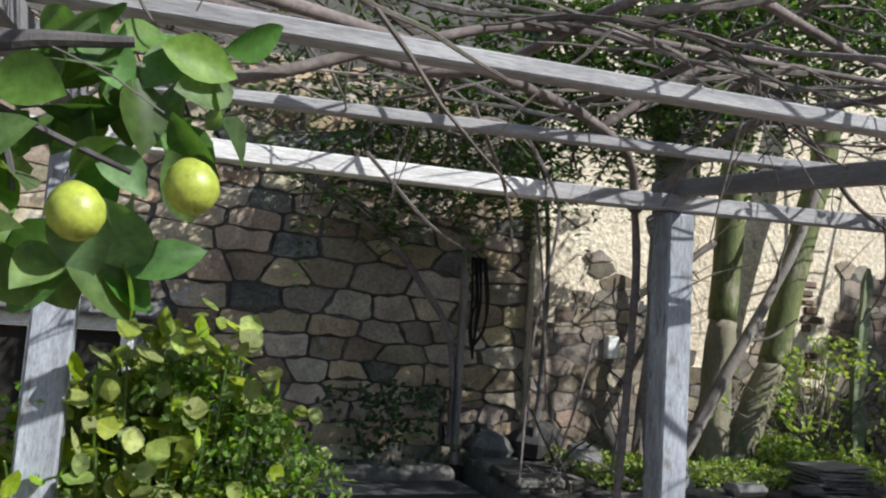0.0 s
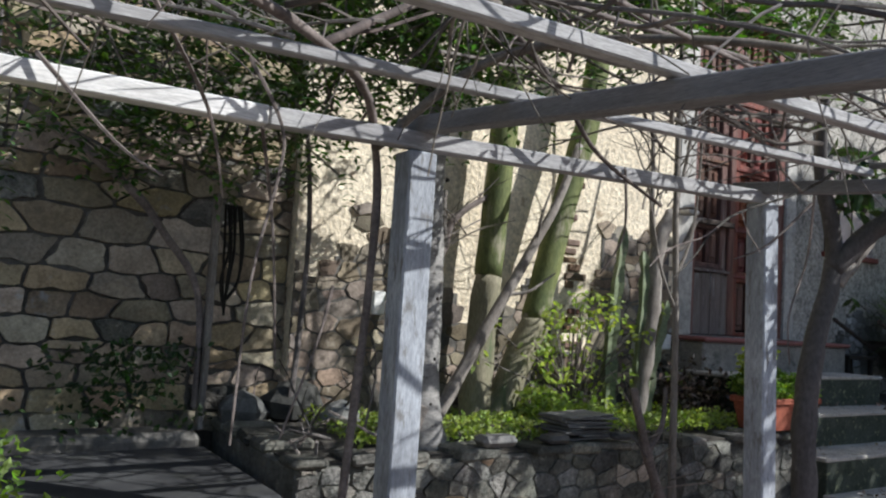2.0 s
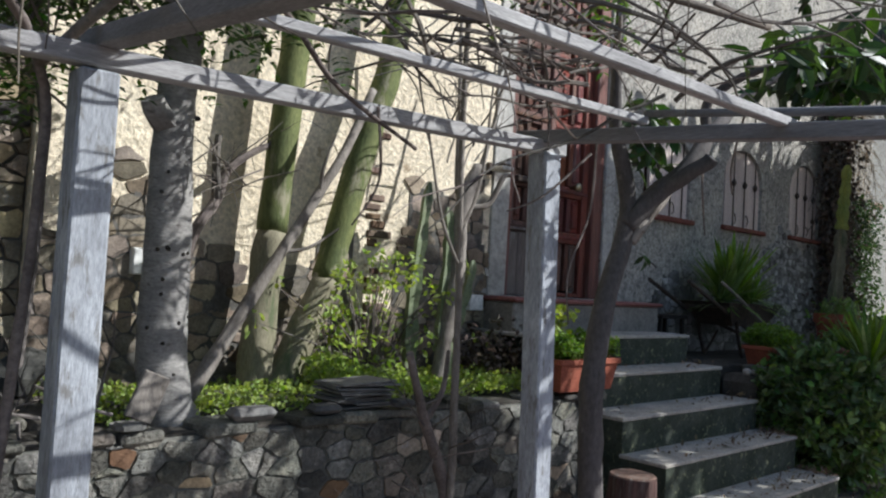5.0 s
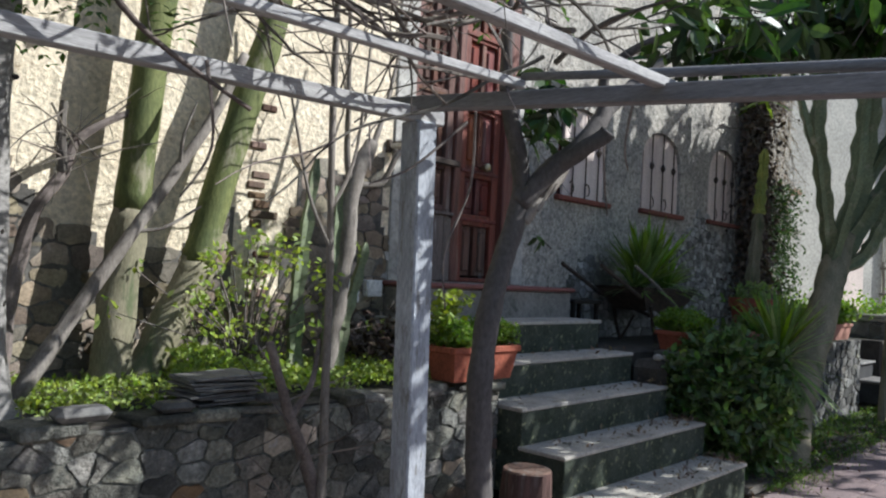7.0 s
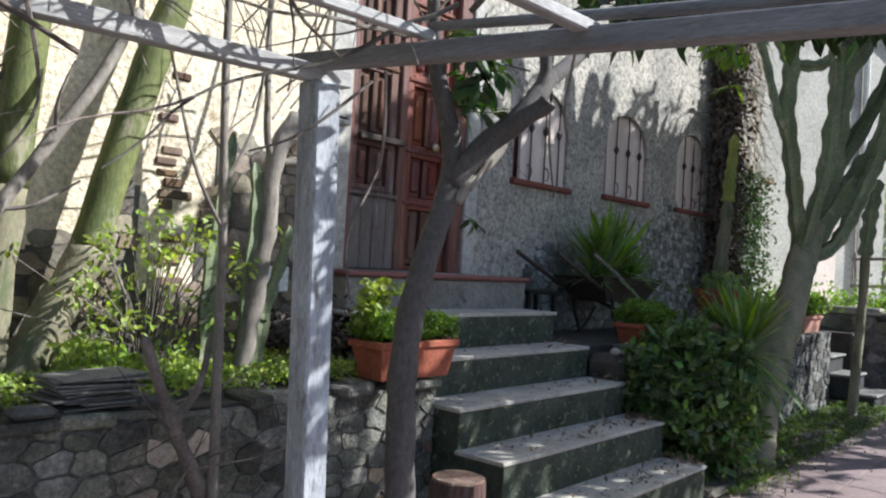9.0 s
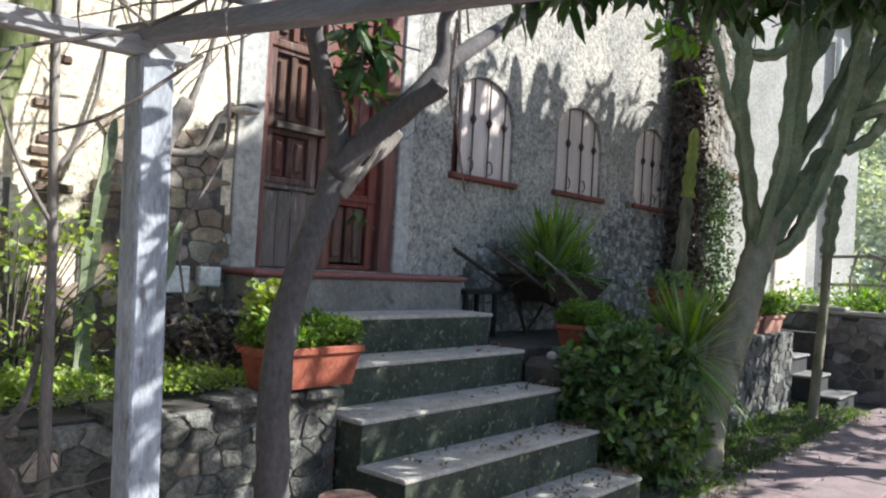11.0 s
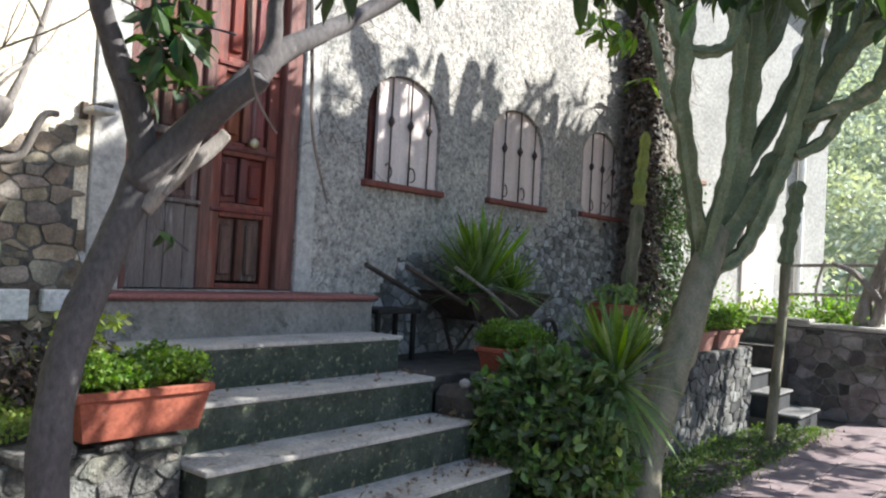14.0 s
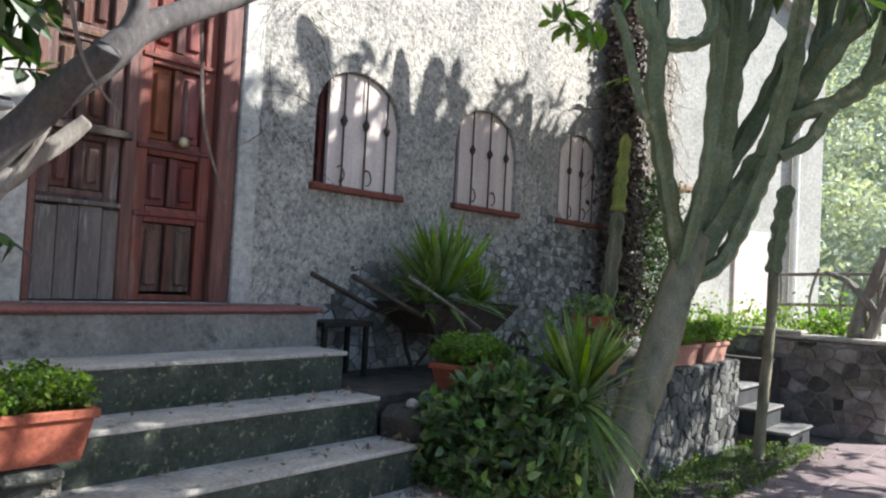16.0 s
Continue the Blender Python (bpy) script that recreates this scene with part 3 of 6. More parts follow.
part("roof", Shape().add([TURNED @ Vector((x, y, z)) for y in (-0.12, 4.1) for x, z in edge], [(0, 1, 4, 5), (1, 2, 3, 4), (11, 10, 7, 6), (10, 9, 8, 7)] + [((i + 1) % 6, i, i + 6, (i + 1) % 6 + 6) for i in range(6)]), WHITE_WALL, white, "pale roof edge")
part("awning", Shape().box(1.75, 2.3, -0.25, -0.003, 2.72, 2.80, 0.02, TURNED), ROOF, white, "small brown tiled awning")
part("window", Shape().box(1.85, 2.2, -0.03, -0.003, 2.15, 2.68, 0.01, TURNED), DARK, white, "small dark window")
part("door", Shape().box(3.3, 4.0, -0.03, -0.003, 1.02, 2.3, 0.01, TURNED), SHUTTER, white, "pale closed door")
part("downpipe", Shape().tube([TURNED @ Vector((4.5, -0.06, 0.9)), TURNED @ Vector((4.5, -0.06, 5.2))], 0.05, 8), WHITE_PAINT, white)

# ---- garden stairs ----
stairs = thing("garden_stairs", (5.27, 1.95, 0.0), "concrete garden stairs with worn treads and mossy risers", "stairs")
NOSE = [(1.95, 0.205), (2.22, 0.41), (2.49, 0.605), (2.76, 0.80), (3.03, 1.0)]
prev = 0.0
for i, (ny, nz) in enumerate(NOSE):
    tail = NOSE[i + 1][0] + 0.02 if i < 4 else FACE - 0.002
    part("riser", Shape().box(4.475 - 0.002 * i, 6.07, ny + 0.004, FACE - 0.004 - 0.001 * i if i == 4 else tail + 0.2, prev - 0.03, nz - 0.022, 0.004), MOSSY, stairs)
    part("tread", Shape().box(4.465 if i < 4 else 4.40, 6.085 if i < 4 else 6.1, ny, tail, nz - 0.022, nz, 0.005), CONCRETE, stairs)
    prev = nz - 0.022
step = thing("doorstep", (5.1, 3.4, 1.0), "grey plastered doorstep with a red tile edge", "doorstep")
part("body", Shape().box(4.47, 6.14, 3.33, 3.597, 0.99, 1.185, 0.01), STEP_BODY, step)
part("nosing", Shape().box(4.45, 6.16, 3.30, 3.72, 1.186, 1.215, 0.01), RED_TILE, step, "worn red tile nosing")

# small stairs at the end of the terrace
small = thing("stone_steps", (10.85, 2.0, 0.0), "narrow stone steps climbing between rubble walls", "stairs")
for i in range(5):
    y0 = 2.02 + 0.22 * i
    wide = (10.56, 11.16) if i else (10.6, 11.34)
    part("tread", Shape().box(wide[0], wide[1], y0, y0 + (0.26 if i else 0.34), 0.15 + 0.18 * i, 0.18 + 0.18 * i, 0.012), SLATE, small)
    # Risers reuse the slab colour that was darkened for shade.
    part("riser", Shape().box(wide[0] + 0.03, wide[1] - 0.01, y0 + 0.03, y0 + 0.25, -0.03 + 0.18 * i * 0.8, 0.149 + 0.18 * i, 0.006), SLAB_SHADED, small)

# ---- door ----
door = thing("door_1", (5.27, 3.62, 1.22), "tall weathered double door of red panelled wood, closed", "door", kind="structure")
fy = FACE + 0.035
part("frame", Shape().box(4.662, 4.702, FACE + 0.004, FACE + 0.16, 1.22, 3.69, 0.008).box(5.61, 5.728, FACE + 0.004, FACE + 0.16, 1.22, 3.69, 0.008).box(4.703, 5.609, FACE + 0.004, FACE + 0.16, 3.60, 3.69, 0.008), REDWOOD, door)


def door_leaf(x0, x1, rows, mats, name):
    """Stiles and rails with raised panels between them."""
    w = 0.07
    d0, d1 = fy + 0.02, fy + 0.075
    s = Shape()
    s.box(x0, x0 + w, d0, d1, 1.225, 3.59, 0.005).box(x1 - w, x1, d0, d1, 1.225, 3.59, 0.005)
    mid = (x0 + x1) / 2
    edges = [1.225] + rows + [3.59]
    for i, zr in enumerate(edges):
        h = 0.04 if 0 < i < len(edges) - 1 else 0.03
        s.box(x0 + w + 0.001, x1 - w - 0.001, d0 + 0.003, d1, max(zr - h, 1.225), min(zr + h, 3.59), 0.005)
    leaf_ob = part(name, s, mats[0], door)
    for i in range(len(edges) - 1):
        lo, hi = edges[i] + 0.045, edges[i + 1] - 0.045
        m = mats[1] if i == 0 else mats[0]
        part("mullion", Shape().box(mid - 0.022, mid + 0.022, d0 + 0.006, d1, lo, hi, 0.004), m, leaf_ob)
        for a, b in ((x0 + w + 0.004, mid - 0.026), (mid + 0.026, x1 - w - 0.004)):
            part("panel", Shape().box(a, b, d0 + 0.03, d1, lo, hi, 0.003).box(a + 0.022, b - 0.022, d0 + 0.012, d0 + 0.031, lo + 0.03, hi - 0.03, 0.010), m, leaf_ob)
    for zr in rows:
        part("moulding", Shape().box(x0 + 0.01, x1 - 0.01, d0 - 0.012, d0 + 0.001, zr - 0.012, zr + 0.012, 0.004), mats[0], leaf_ob)
    return leaf_ob


left_leaf = door_leaf(4.704, 5.100, [1.70, 2.02, 2.48, 2.98], (OLDWOOD, OLDWOOD), "leaf")
right_leaf = door_leaf(5.172, 5.608, [1.66, 2.00, 2.46, 2.96], (REDWOOD, OLDWOOD), "leaf")
part("meeting_post", Shape().box(5.102, 5.170, fy - 0.004, fy + 0.08, 1.225, 3.59, 0.008), REDWOOD, door)
xs = [4.708, 4.81, 4.91, 5.02, 5.10]
for i in range(4):
    part("plank", Shape().box(xs[i] + 0.002, xs[i + 1] - 0.002, fy - 0.006 + 0.003 * (i % 2), fy + 0.017, 1.228, 1.655 + 0.006 * (i % 3), 0.003), DOOR_PLANK, left_leaf, "bare grey patch plank")
part("batten", Shape().box(4.704, 5.101, fy - 0.022, fy + 0.016, 1.668, 1.69, 0.004), DOOR_PLANK, left_leaf)
knob = Shape().tube([(5.395, fy + 0.02, 2.035), (5.395, fy - 0.02, 2.035), (5.395, fy - 0.03, 2.035), (5.395, fy - 0.055, 2.035), (5.395, fy - 0.068, 2.035)], [0.012, 0.012, 0.03, 0.034, 0.016], 12)
part("knob", knob, BRASS, right_leaf, "dull round brass knob", True)
part("lock_bar", Shape().box(4.76, 5.14, fy - 0.025, fy + 0.015, 2.005, 2.045, 0.006), IRON, door, "dark iron bar")
structure("trim_door", Shape().box(4.492, 4.659, FACE - 0.014, FACE + 0.1, 1.216, 3.9, 0.006).box(5.732, 5.86, FACE - 0.014, FACE + 0.1, 1.216, 3.9, 0.006), SMOOTH_PLASTER, "smooth plaster band round the door", "trim")

# ---- windows ----
for n_w, (x0, x1, zs, spring, top) in enumerate(WINDOWS):
    win = thing("window_%d" % (n_w + 1), ((x0 + x1) / 2, FACE, zs), "arched window closed by beige boards behind iron bars", "window", "arched windows", "structure")
    gap = 0.13 if n_w == 0 else 0.08
    boards = 3
    bw = (x1 - x0 - gap) / boards
    mid, half = (x0 + x1) / 2, (x1 - x0) / 2

    def crown(px):
        t = max(-1.0, min(1.0, (px - mid) / half))
        return spring + (top - spring) * max(0.0, 1 - t * t) ** 0.45

    for b in range(boards):
        a0, a1 = x0 + gap + b * bw + 0.0004, x0 + gap + (b + 1) * bw - 0.0004
        pts = [a0 + (a1 - a0) * k / 4 for k in range(5)]
        s = Shape()
        y0, y1 = FACE + 0.03, FACE + 0.055
        vs = [(q, y, zq) for y in (y0, y1) for q, zq in [(a1, zs), (a0, zs)] + [(q, max(zs + 0.02, crown(q) - 0.012)) for q in pts]]
        s.add(vs, [tuple(reversed(range(7))), tuple(range(7, 14))] + [(i, (i + 1) % 7, (i + 1) % 7 + 7, i + 7) for i in range(7)])
        part("shutter_board", s, SHUTTER, win)
    part("inner_frame", Shape().box(x0 + 0.01, x0 + 0.05, FACE + 0.10, FACE + 0.16, zs, spring + 0.1, 0.006).box(x0 + gap - 0.03, x0 + gap + 0.02, FACE + 0.08, FACE + 0.13, zs, spring + 0.2, 0.006), REDWOOD, win)
    for k in range(3):
        bx = x0 + gap * 0.75 + (x1 - x0 - gap * 0.75) * (0.22 + 0.30 * k)
        bar = part("bar", Shape().tube([(bx, FACE + 0.012, zs), (bx, FACE + 0.012, crown(bx) - 0.005)], 0.0065, 6), IRON, win)
        zc = zs + (top - zs) * 0.56
        part("collar", Shape().tube([(bx, FACE + 0.012, zc + o) for o in (-0.035, -0.022, 0.0, 0.022, 0.035)], [0.01, 0.016, 0.026, 0.016, 0.01], 8), IRON, bar, "", True)
    scroll = Shape()
    for side in (0.3, 0.62):
        bx = x0 + (x1 - x0) * side
        scroll.tube([(bx + 0.05 * math.sin(t) * (1 - t / 8), FACE + 0.012, zs + 0.03 + 0.05 * (1 - math.cos(t))) for t in [k * 0.5 for k in range(9)]], 0.005, 5)
    part("scroll", scroll, IRON, win)
    part("sill", Shape().box(x0 - 0.03, x1 + 0.03, FACE - 0.045, FACE + 0.09, zs - 0.045, zs - 0.002, 0.008), SILL_RED, win, "red brick sill")

# window in the stone wall
win = thing("window_4", (-0.55, LEFT_FACE, 0.6), "low white-framed window in the stone wall", "window", "", "structure")
part("frame", Shape().box(-0.948, -0.142, LEFT_FACE + 0.0, LEFT_FACE + 0.08, 1.235, 1.288, 0.006).box(-0.195, -0.142, LEFT_FACE + 0.0, LEFT_FACE + 0.08, 0.602, 1.234, 0.006).box(-0.948, -0.895, LEFT_FACE + 0.0, LEFT_FACE + 0.08, 0.602, 1.234, 0.006).box(-0.57, -0.52, LEFT_FACE + 0.01, LEFT_FACE + 0.07, 0.602, 1.234, 0.006), WHITE_PAINT, win)
# Opaque pane; the darkness inside is painted onto it.
part("pane", Shape().box(-0.89, -0.2, LEFT_FACE + 0.05, LEFT_FACE + 0.056, 0.602, 1.23, 0), DARK, win, "pane coloured dark like the unlit inside")
structure("trim_lintel", Shape().box(-1.1, -0.02, LEFT_FACE - 0.07, LEFT_FACE + 0.05, 1.293, 1.37, 0.015), SLATE, "grey slate lintel", "lintel")

# brick strip left bare in the plaster
strip = thing("brick_strip", (3.55, FACE, 1.2), "strip of old red bricks bared in the plaster", "brickwork", kind="structure")
br = random.Random(5)
for i in range(20):
    z0 = 1.1 + i * 0.052
    wv = br.uniform(0.035, 0.095) * (0.6 if i > 12 else 1)
    if br.random() > 0.2:
        xb = 3.55 + br.uniform(-0.03, 0.03)
        part("brick", Shape().box(xb - wv, xb + wv, FACE - 0.008 - 0.010 * br.random(), FACE + 0.02, z0, z0 + br.uniform(0.032, 0.046), 0.006), BRICK, strip)

# ---- pergola ----
pergola = thing("pergola", (1.47, 1.2, 0.0), "weathered grey timber pergola overgrown with bare vine", "pergola")


def slope_beam(name, p, q, w, h, mat):
    """A sawn timber from p to q."""
    p, q = Vector(p), Vector(q)
    d = q - p
    m = Matrix.Translation((p + q) / 2) @ d.to_track_quat("X", "Z").to_matrix().to_4x4()
    return part(name, Shape().box(-d.length / 2, d.length / 2, -w / 2, w / 2, -h / 2, h / 2, 0.004, m), mat, pergola)


for px, top, lean in ((-0.26, 1.725, 0.0), (1.47, 1.745, 0.0), (3.165, 1.81, -1.7)):
    m = pose(px, 2.046, top, 0, lean, 0)
    part("post", Shape().box(-0.047, 0.047, -0.046, 0.046, -top - 0.03, 0.0, 0.006, m), POSTWOOD, pergola)
# One beam in two lengths; sunlight is painted into the first.
slope_beam("beam", (-3.8, 2.045, 1.71), (1.0, 2.045, 1.767), 0.05, 0.052, BEAM_SUNLIT)
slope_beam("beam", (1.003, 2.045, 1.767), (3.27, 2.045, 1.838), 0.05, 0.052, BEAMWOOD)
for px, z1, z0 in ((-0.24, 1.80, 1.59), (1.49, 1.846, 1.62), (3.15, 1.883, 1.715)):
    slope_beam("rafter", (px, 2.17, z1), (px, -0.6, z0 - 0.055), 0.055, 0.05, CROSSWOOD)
slope_beam("batten", (-3.8, 1.62, 1.652), (3.2, 1.62, 1.897), 0.032, 0.028, BEAMWOOD)
slope_beam("batten", (-3.8, 1.08, 1.655), (3.2, 1.10, 1.825), 0.036, 0.03, BEAMWOOD)

part("pole", Shape().tube([(3.2, 1.62, 1.925), (3.19, 1.1, 1.865), (3.18, 0.5, 1.80), (3.18, -0.5, 1.70)], [0.013, 0.014, 0.015, 0.016], 8), CROSSWOOD, pergola, "round peeled pole lying on the rafter", True)

# ---- vine on the pergola ----
vr = random.Random(11)
vine = thing("grape_vine", (1.25, 2.15, 0.0), "bare tangled grape vine over the pergola", "vine")
s = Shape()
limb(s, [(1.36, 2.14, 0.0), (1.33, 2.12, 0.5), (1.36, 2.12, 1.0), (1.385, 2.12, 1.45), (1.36, 2.1, 1.75), (1.1, 1.8, 1.88), (0.4, 1.3, 1.84), (-0.8, 0.9, 1.8)], 0.014, 0.012, 7)
limb(s, [(1.36, 2.1, 1.75), (1.6, 1.8, 2.02), (2.0, 1.3, 2.02), (2.8, 1.0, 2.0)], 0.016, 0.009, 7)
limb(s, [(1.0, 1.75, 1.88), (1.5, 1.9, 2.2), (1.75, 1.9, 2.1), (1.93, 1.9, 1.95), (2.1, 1.92, 1.82), (2.38, 1.9, 1.69)], 0.013, 0.006, 6)
part("stem", s, TWIG, vine, "", True)
s = Shape()
for _ in range(85):
    x = vr.choice((vr.uniform(-1.2, 1.4), vr.uniform(-1.2, 2.2), vr.uniform(-1.0, 3.3)))
    y = vr.uniform(0.75, 2.1)
    z = 1.80 + 0.04 * x + 0.07 * (y - 1) + vr.uniform(0.0, 0.16)
    twigs(s, vr, (x, y, z), (vr.uniform(-1, 1), vr.uniform(-0.6, 0.6), vr.uniform(-0.06, 0.2)), vr.uniform(0.4, 1.1), vr.uniform(0.004, 0.009), 0.35, 3)
for _ in range(34):
    twigs(s, vr, (vr.uniform(2.2, 3.5), vr.uniform(1.4, 1.95), vr.uniform(1.93, 2.12)), (vr.uniform(-1, 1), vr.uniform(-0.6, 0.6), vr.uniform(-0.06, 0.15)), vr.uniform(0.4, 0.9), vr.uniform(0.005, 0.011), 0.4, 3)
tagged(part("shoot_tangle", s, TWIG, vine), kind="stuff")
for pts, r0 in (([(-0.6, 1.35, 1.95), (0.1, 1.5, 1.92), (0.55, 1.55, 1.9), (0.9, 1.2, 2.05), (1.5, 1.0, 2.15)], 0.016), ([(-0.5, 1.2, 1.72), (0.0, 1.3, 1.72), (0.35, 1.35, 1.86), (0.7, 1.4, 1.98), (1.4, 1.5, 2.05), (2.2, 1.45, 2.06)], 0.014), ([(0.2, 0.95, 1.95), (0.8, 1.0, 1.93), (1.5, 1.3, 2.0), (2.4, 1.5, 2.06)], 0.012)):
    s = Shape()
    limb(s, pts, r0, r0 * 0.5, 7)
    part("cane", s, TWIG, vine, "", True)
for pts in ([(0.93, 2.0, 1.9), (1.03, 2.0, 1.74), (1.03, 2.0, 1.6), (0.98, 2.0, 1.33), (0.96, 2.0, 0.92)], [(1.0, 2.1, 1.8), (1.1, 2.2, 1.5), (1.16, 2.25, 1.1)],
            [(1.35, 2.3, 1.34), (1.31, 2.3, 1.16), (1.21, 2.3, 0.87)], [(0.45, 2.0, 1.8), (0.62, 1.95, 1.62), (0.72, 1.9, 1.55)],
            [(0.6, 1.6, 1.85), (0.78, 1.8, 1.7), (0.86, 1.9, 1.52)], [(2.3, 2.0, 1.82), (2.36, 2.05, 1.6), (2.3, 2.1, 1.45)], [(3.3, 1.9, 1.86), (3.36, 1.96, 1.6), (3.24, 1.96, 1.35), (3.27, 1.97, 1.15)],
            [(3.2, 1.85, 1.8), (3.0, 1.9, 1.62), (2.86, 1.95, 1.55)], [(3.9, 1.6, 2.05), (4.0, 1.7, 1.85), (4.12, 1.75, 1.75)]):
    s = Shape()
    limb(s, pts, 0.006, 0.003, 5)
    part("shoot", s, TWIG, vine)

# ---- leaning tree by the stairs ----
tr = random.Random(21)
tree = thing("leaning_tree", (3.82, 2.2, 0.0), "leaning grey-barked fruit tree with pruned limbs", "tree")
s = Shape()
limb(s, [(3.84, 2.2, -0.02), (3.79, 2.2, 0.36), (3.765, 2.2, 0.75), (3.775, 2.2, 0.99), (3.82, 2.2, 1.2), (3.905, 2.2, 1.42), (3.96, 2.2, 1.58), (3.985, 2.2, 1.68)], 0.061, 0.042, 14, 0.0, 0.22)
part("trunk", s, BARK, tree, "", True)
s = Shape()
limb(s, [(3.98, 2.2, 1.6), (3.975, 2.2, 1.74), (3.935, 2.2, 1.86), (3.87, 2.2, 2.0), (3.81, 2.18, 2.12), (3.7, 2.1, 2.45), (3.6, 2.0, 2.9)], 0.046, 0.02, 10, 0, 0.2)
part("limb", s, BARK, tree, "", True)
s = Shape()
limb(s, [(3.97, 2.2, 1.6), (4.05, 2.12, 1.74), (4.12, 2.02, 1.85), (4.2, 1.98, 1.95), (4.3, 1.99, 2.05), (4.48, 2.02, 2.16), (4.7, 2.05, 2.3), (5.0, 2.0, 2.5), (5.5, 1.8, 2.75)], 0.052, 0.024, 12, 0, 0.25)
limb(s, [(4.08, 2.08, 1.78), (4.10, 1.95, 1.86), (4.13, 1.88, 1.905), (4.135, 1.86, 1.925)], 0.038, 0.034, 10, 0, 0.35)
part("limb", s, BARK, tree, "", True)
s = Shape()
limb(s, [(4.22, 1.98, 1.97), (4.26, 1.97, 2.08), (4.27, 1.95, 2.25), (4.35, 1.7, 2.38), (4.5, 1.3, 2.4), (4.7, 0.9, 2.45)], 0.032, 0.01, 9, 0, 0.2)
limb(s, [(4.45, 1.4, 2.4), (4.8, 1.1, 2.43), (5.2, 0.75, 2.5), (5.6, 0.6, 2.58)], 0.015, 0.008, 7)
part("limb", s, BARK, tree, "", True)
s = Shape()
limb(s, [(3.98, 2.18, 1.53), (4.03, 2.16, 1.6), (4.10, 2.15, 1.67), (4.17, 2.14, 1.74), (4.22, 2.135, 1.79)], 0.03, 0.02, 9, 0, 0.6)
part("stub", s, DEAD, tree, "bare split stub of a dead limb", True)
s = Shape()
limb(s, [(4.02, 2.14, 1.58), (4.08, 2.11, 1.69), (4.12, 2.1, 1.78), (4.16, 2.1, 1.84)], 0.012, 0.006, 6, 0, 0.4)
part("splinter", s, DEAD, tree)
s, tw = Shape(), Shape()


def leafy(sh, tw_sh, r, c, spread, n, size, droop=0.3):
    """Leaves in whorls on twig ends round c."""
    for _ in range(n):
        p = Vector(c) + Vector((r.gauss(0, spread[0]), r.gauss(0, spread[1]), r.gauss(0, spread[2])))
        p.z = max(p.z, c[2] - 1.3 * spread[2])
        d = rand_dir(r, -0.25)
        tw_sh.tube([p - d * size * 1.2, p], [0.004, 0.002], 4)
        for k in range(6):
            sh.leaf(p - d * size * 0.12 * k, d * 0.5 + rand_dir(r, -droop), rand_dir(r, 1.0), size * r.uniform(0.7, 1.15), size * 0.33)


# The last two clusters are unseen, added to shade the stairs and door.
for c, sp, n in (((4.35, 1.32, 2.30), (0.14, 0.1, 0.05), 16), ((4.12, 1.45, 2.24), (0.14, 0.1, 0.04), 16), ((3.85, 1.2, 2.2), (0.16, 0.14, 0.04), 14), ((4.95, 1.2, 2.42), (0.16, 0.1, 0.05), 22), ((4.7, 1.05, 2.38), (0.2, 0.13, 0.06), 48), ((5.1, 0.72, 2.44), (0.24, 0.16, 0.07), 54), ((4.5, 0.72, 2.36), (0.2, 0.16, 0.06), 40), ((5.6, 0.65, 2.55), (0.25, 0.18, 0.07), 44),
                 ((7.0, 1.4, 3.75), (0.45, 0.45, 0.16), 60), ((7.2, 0.6, 3.85), (0.5, 0.5, 0.18), 80)):
    leafy(s, tw, tr, c, sp, n, 0.15)
leafy(s, tw, tr, (4.0, 2.1, 1.97), (0.05, 0.05, 0.06), 7, 0.12)
leafy(s, tw, tr, (3.96, 2.1, 2.08), (0.06, 0.06, 0.06), 7, 0.13)
leafy(s, tw, tr, (4.03, 2.14, 1.45), (0.015, 0.01, 0.02), 1, 0.07)
limb(tw, [(6.4, 2.0, 3.05), (6.9, 2.3, 3.0), (7.4, 2.5, 3.02), (7.8, 2.6, 3.12)], 0.008, 0.004, 6)
tuft = Shape()
leafy(tuft, tw, tr, (7.45, 2.5, 3.05), (0.14, 0.05, 0.04), 7, 0.16)
tagged(part("leaf_tuft", tuft, LEAF_LIGHT, tree, "pale young leaves on a hanging twig"), kind="stuff")
part("crown", s, LEAF_DARK, tree, "long dark green leaves")
part("twig_growth", tw, BARK, tree)

s = Shape()
limb(s, [(4.52, 2.12, 2.35), (4.56, 2.14, 2.1), (4.60, 2.16, 1.85), (4.72, 2.2, 1.62)], 0.008, 0.004, 5)
part("dead_shoot", s, TWIG, tree)
s = Shape()
for _ in range(26):
    twigs(s, tr, (tr.uniform(5.88, 6.3), FACE - 0.015, tr.uniform(2.0, 3.1)), (tr.uniform(-1, 1), 0, tr.uniform(-1, 0.6)), tr.uniform(0.2, 0.5), 0.0025, 0.5, 2, 4)
solid("wall_tendrils", s, TWIG, "dry creeper tendrils clinging to the plaster", "tendrils", kind="stuff")
s = Shape()
for _ in range(420):
    p = Vector((tr.uniform(4.0, 4.46), tr.uniform(3.1, 3.5), 0.74 + abs(tr.gauss(0, 0.12))))
    for k in range(3):
        s.leaflet(p + rand_dir(tr) * 0.03, rand_dir(tr), rand_dir(tr, 1), 0.045, 0.026)
solid("shadowed_weeds", s, LEAF_CREEPER, "withered dark weeds beside the doorstep", "weeds", kind="stuff")

# unseen tree added beside the yard to cast the shade
shade = thing("shade_tree", (10.4, -0.9, 0.0), "unseen leafy tree added to shade the stairs and house wall", "tree")
s = Shape()
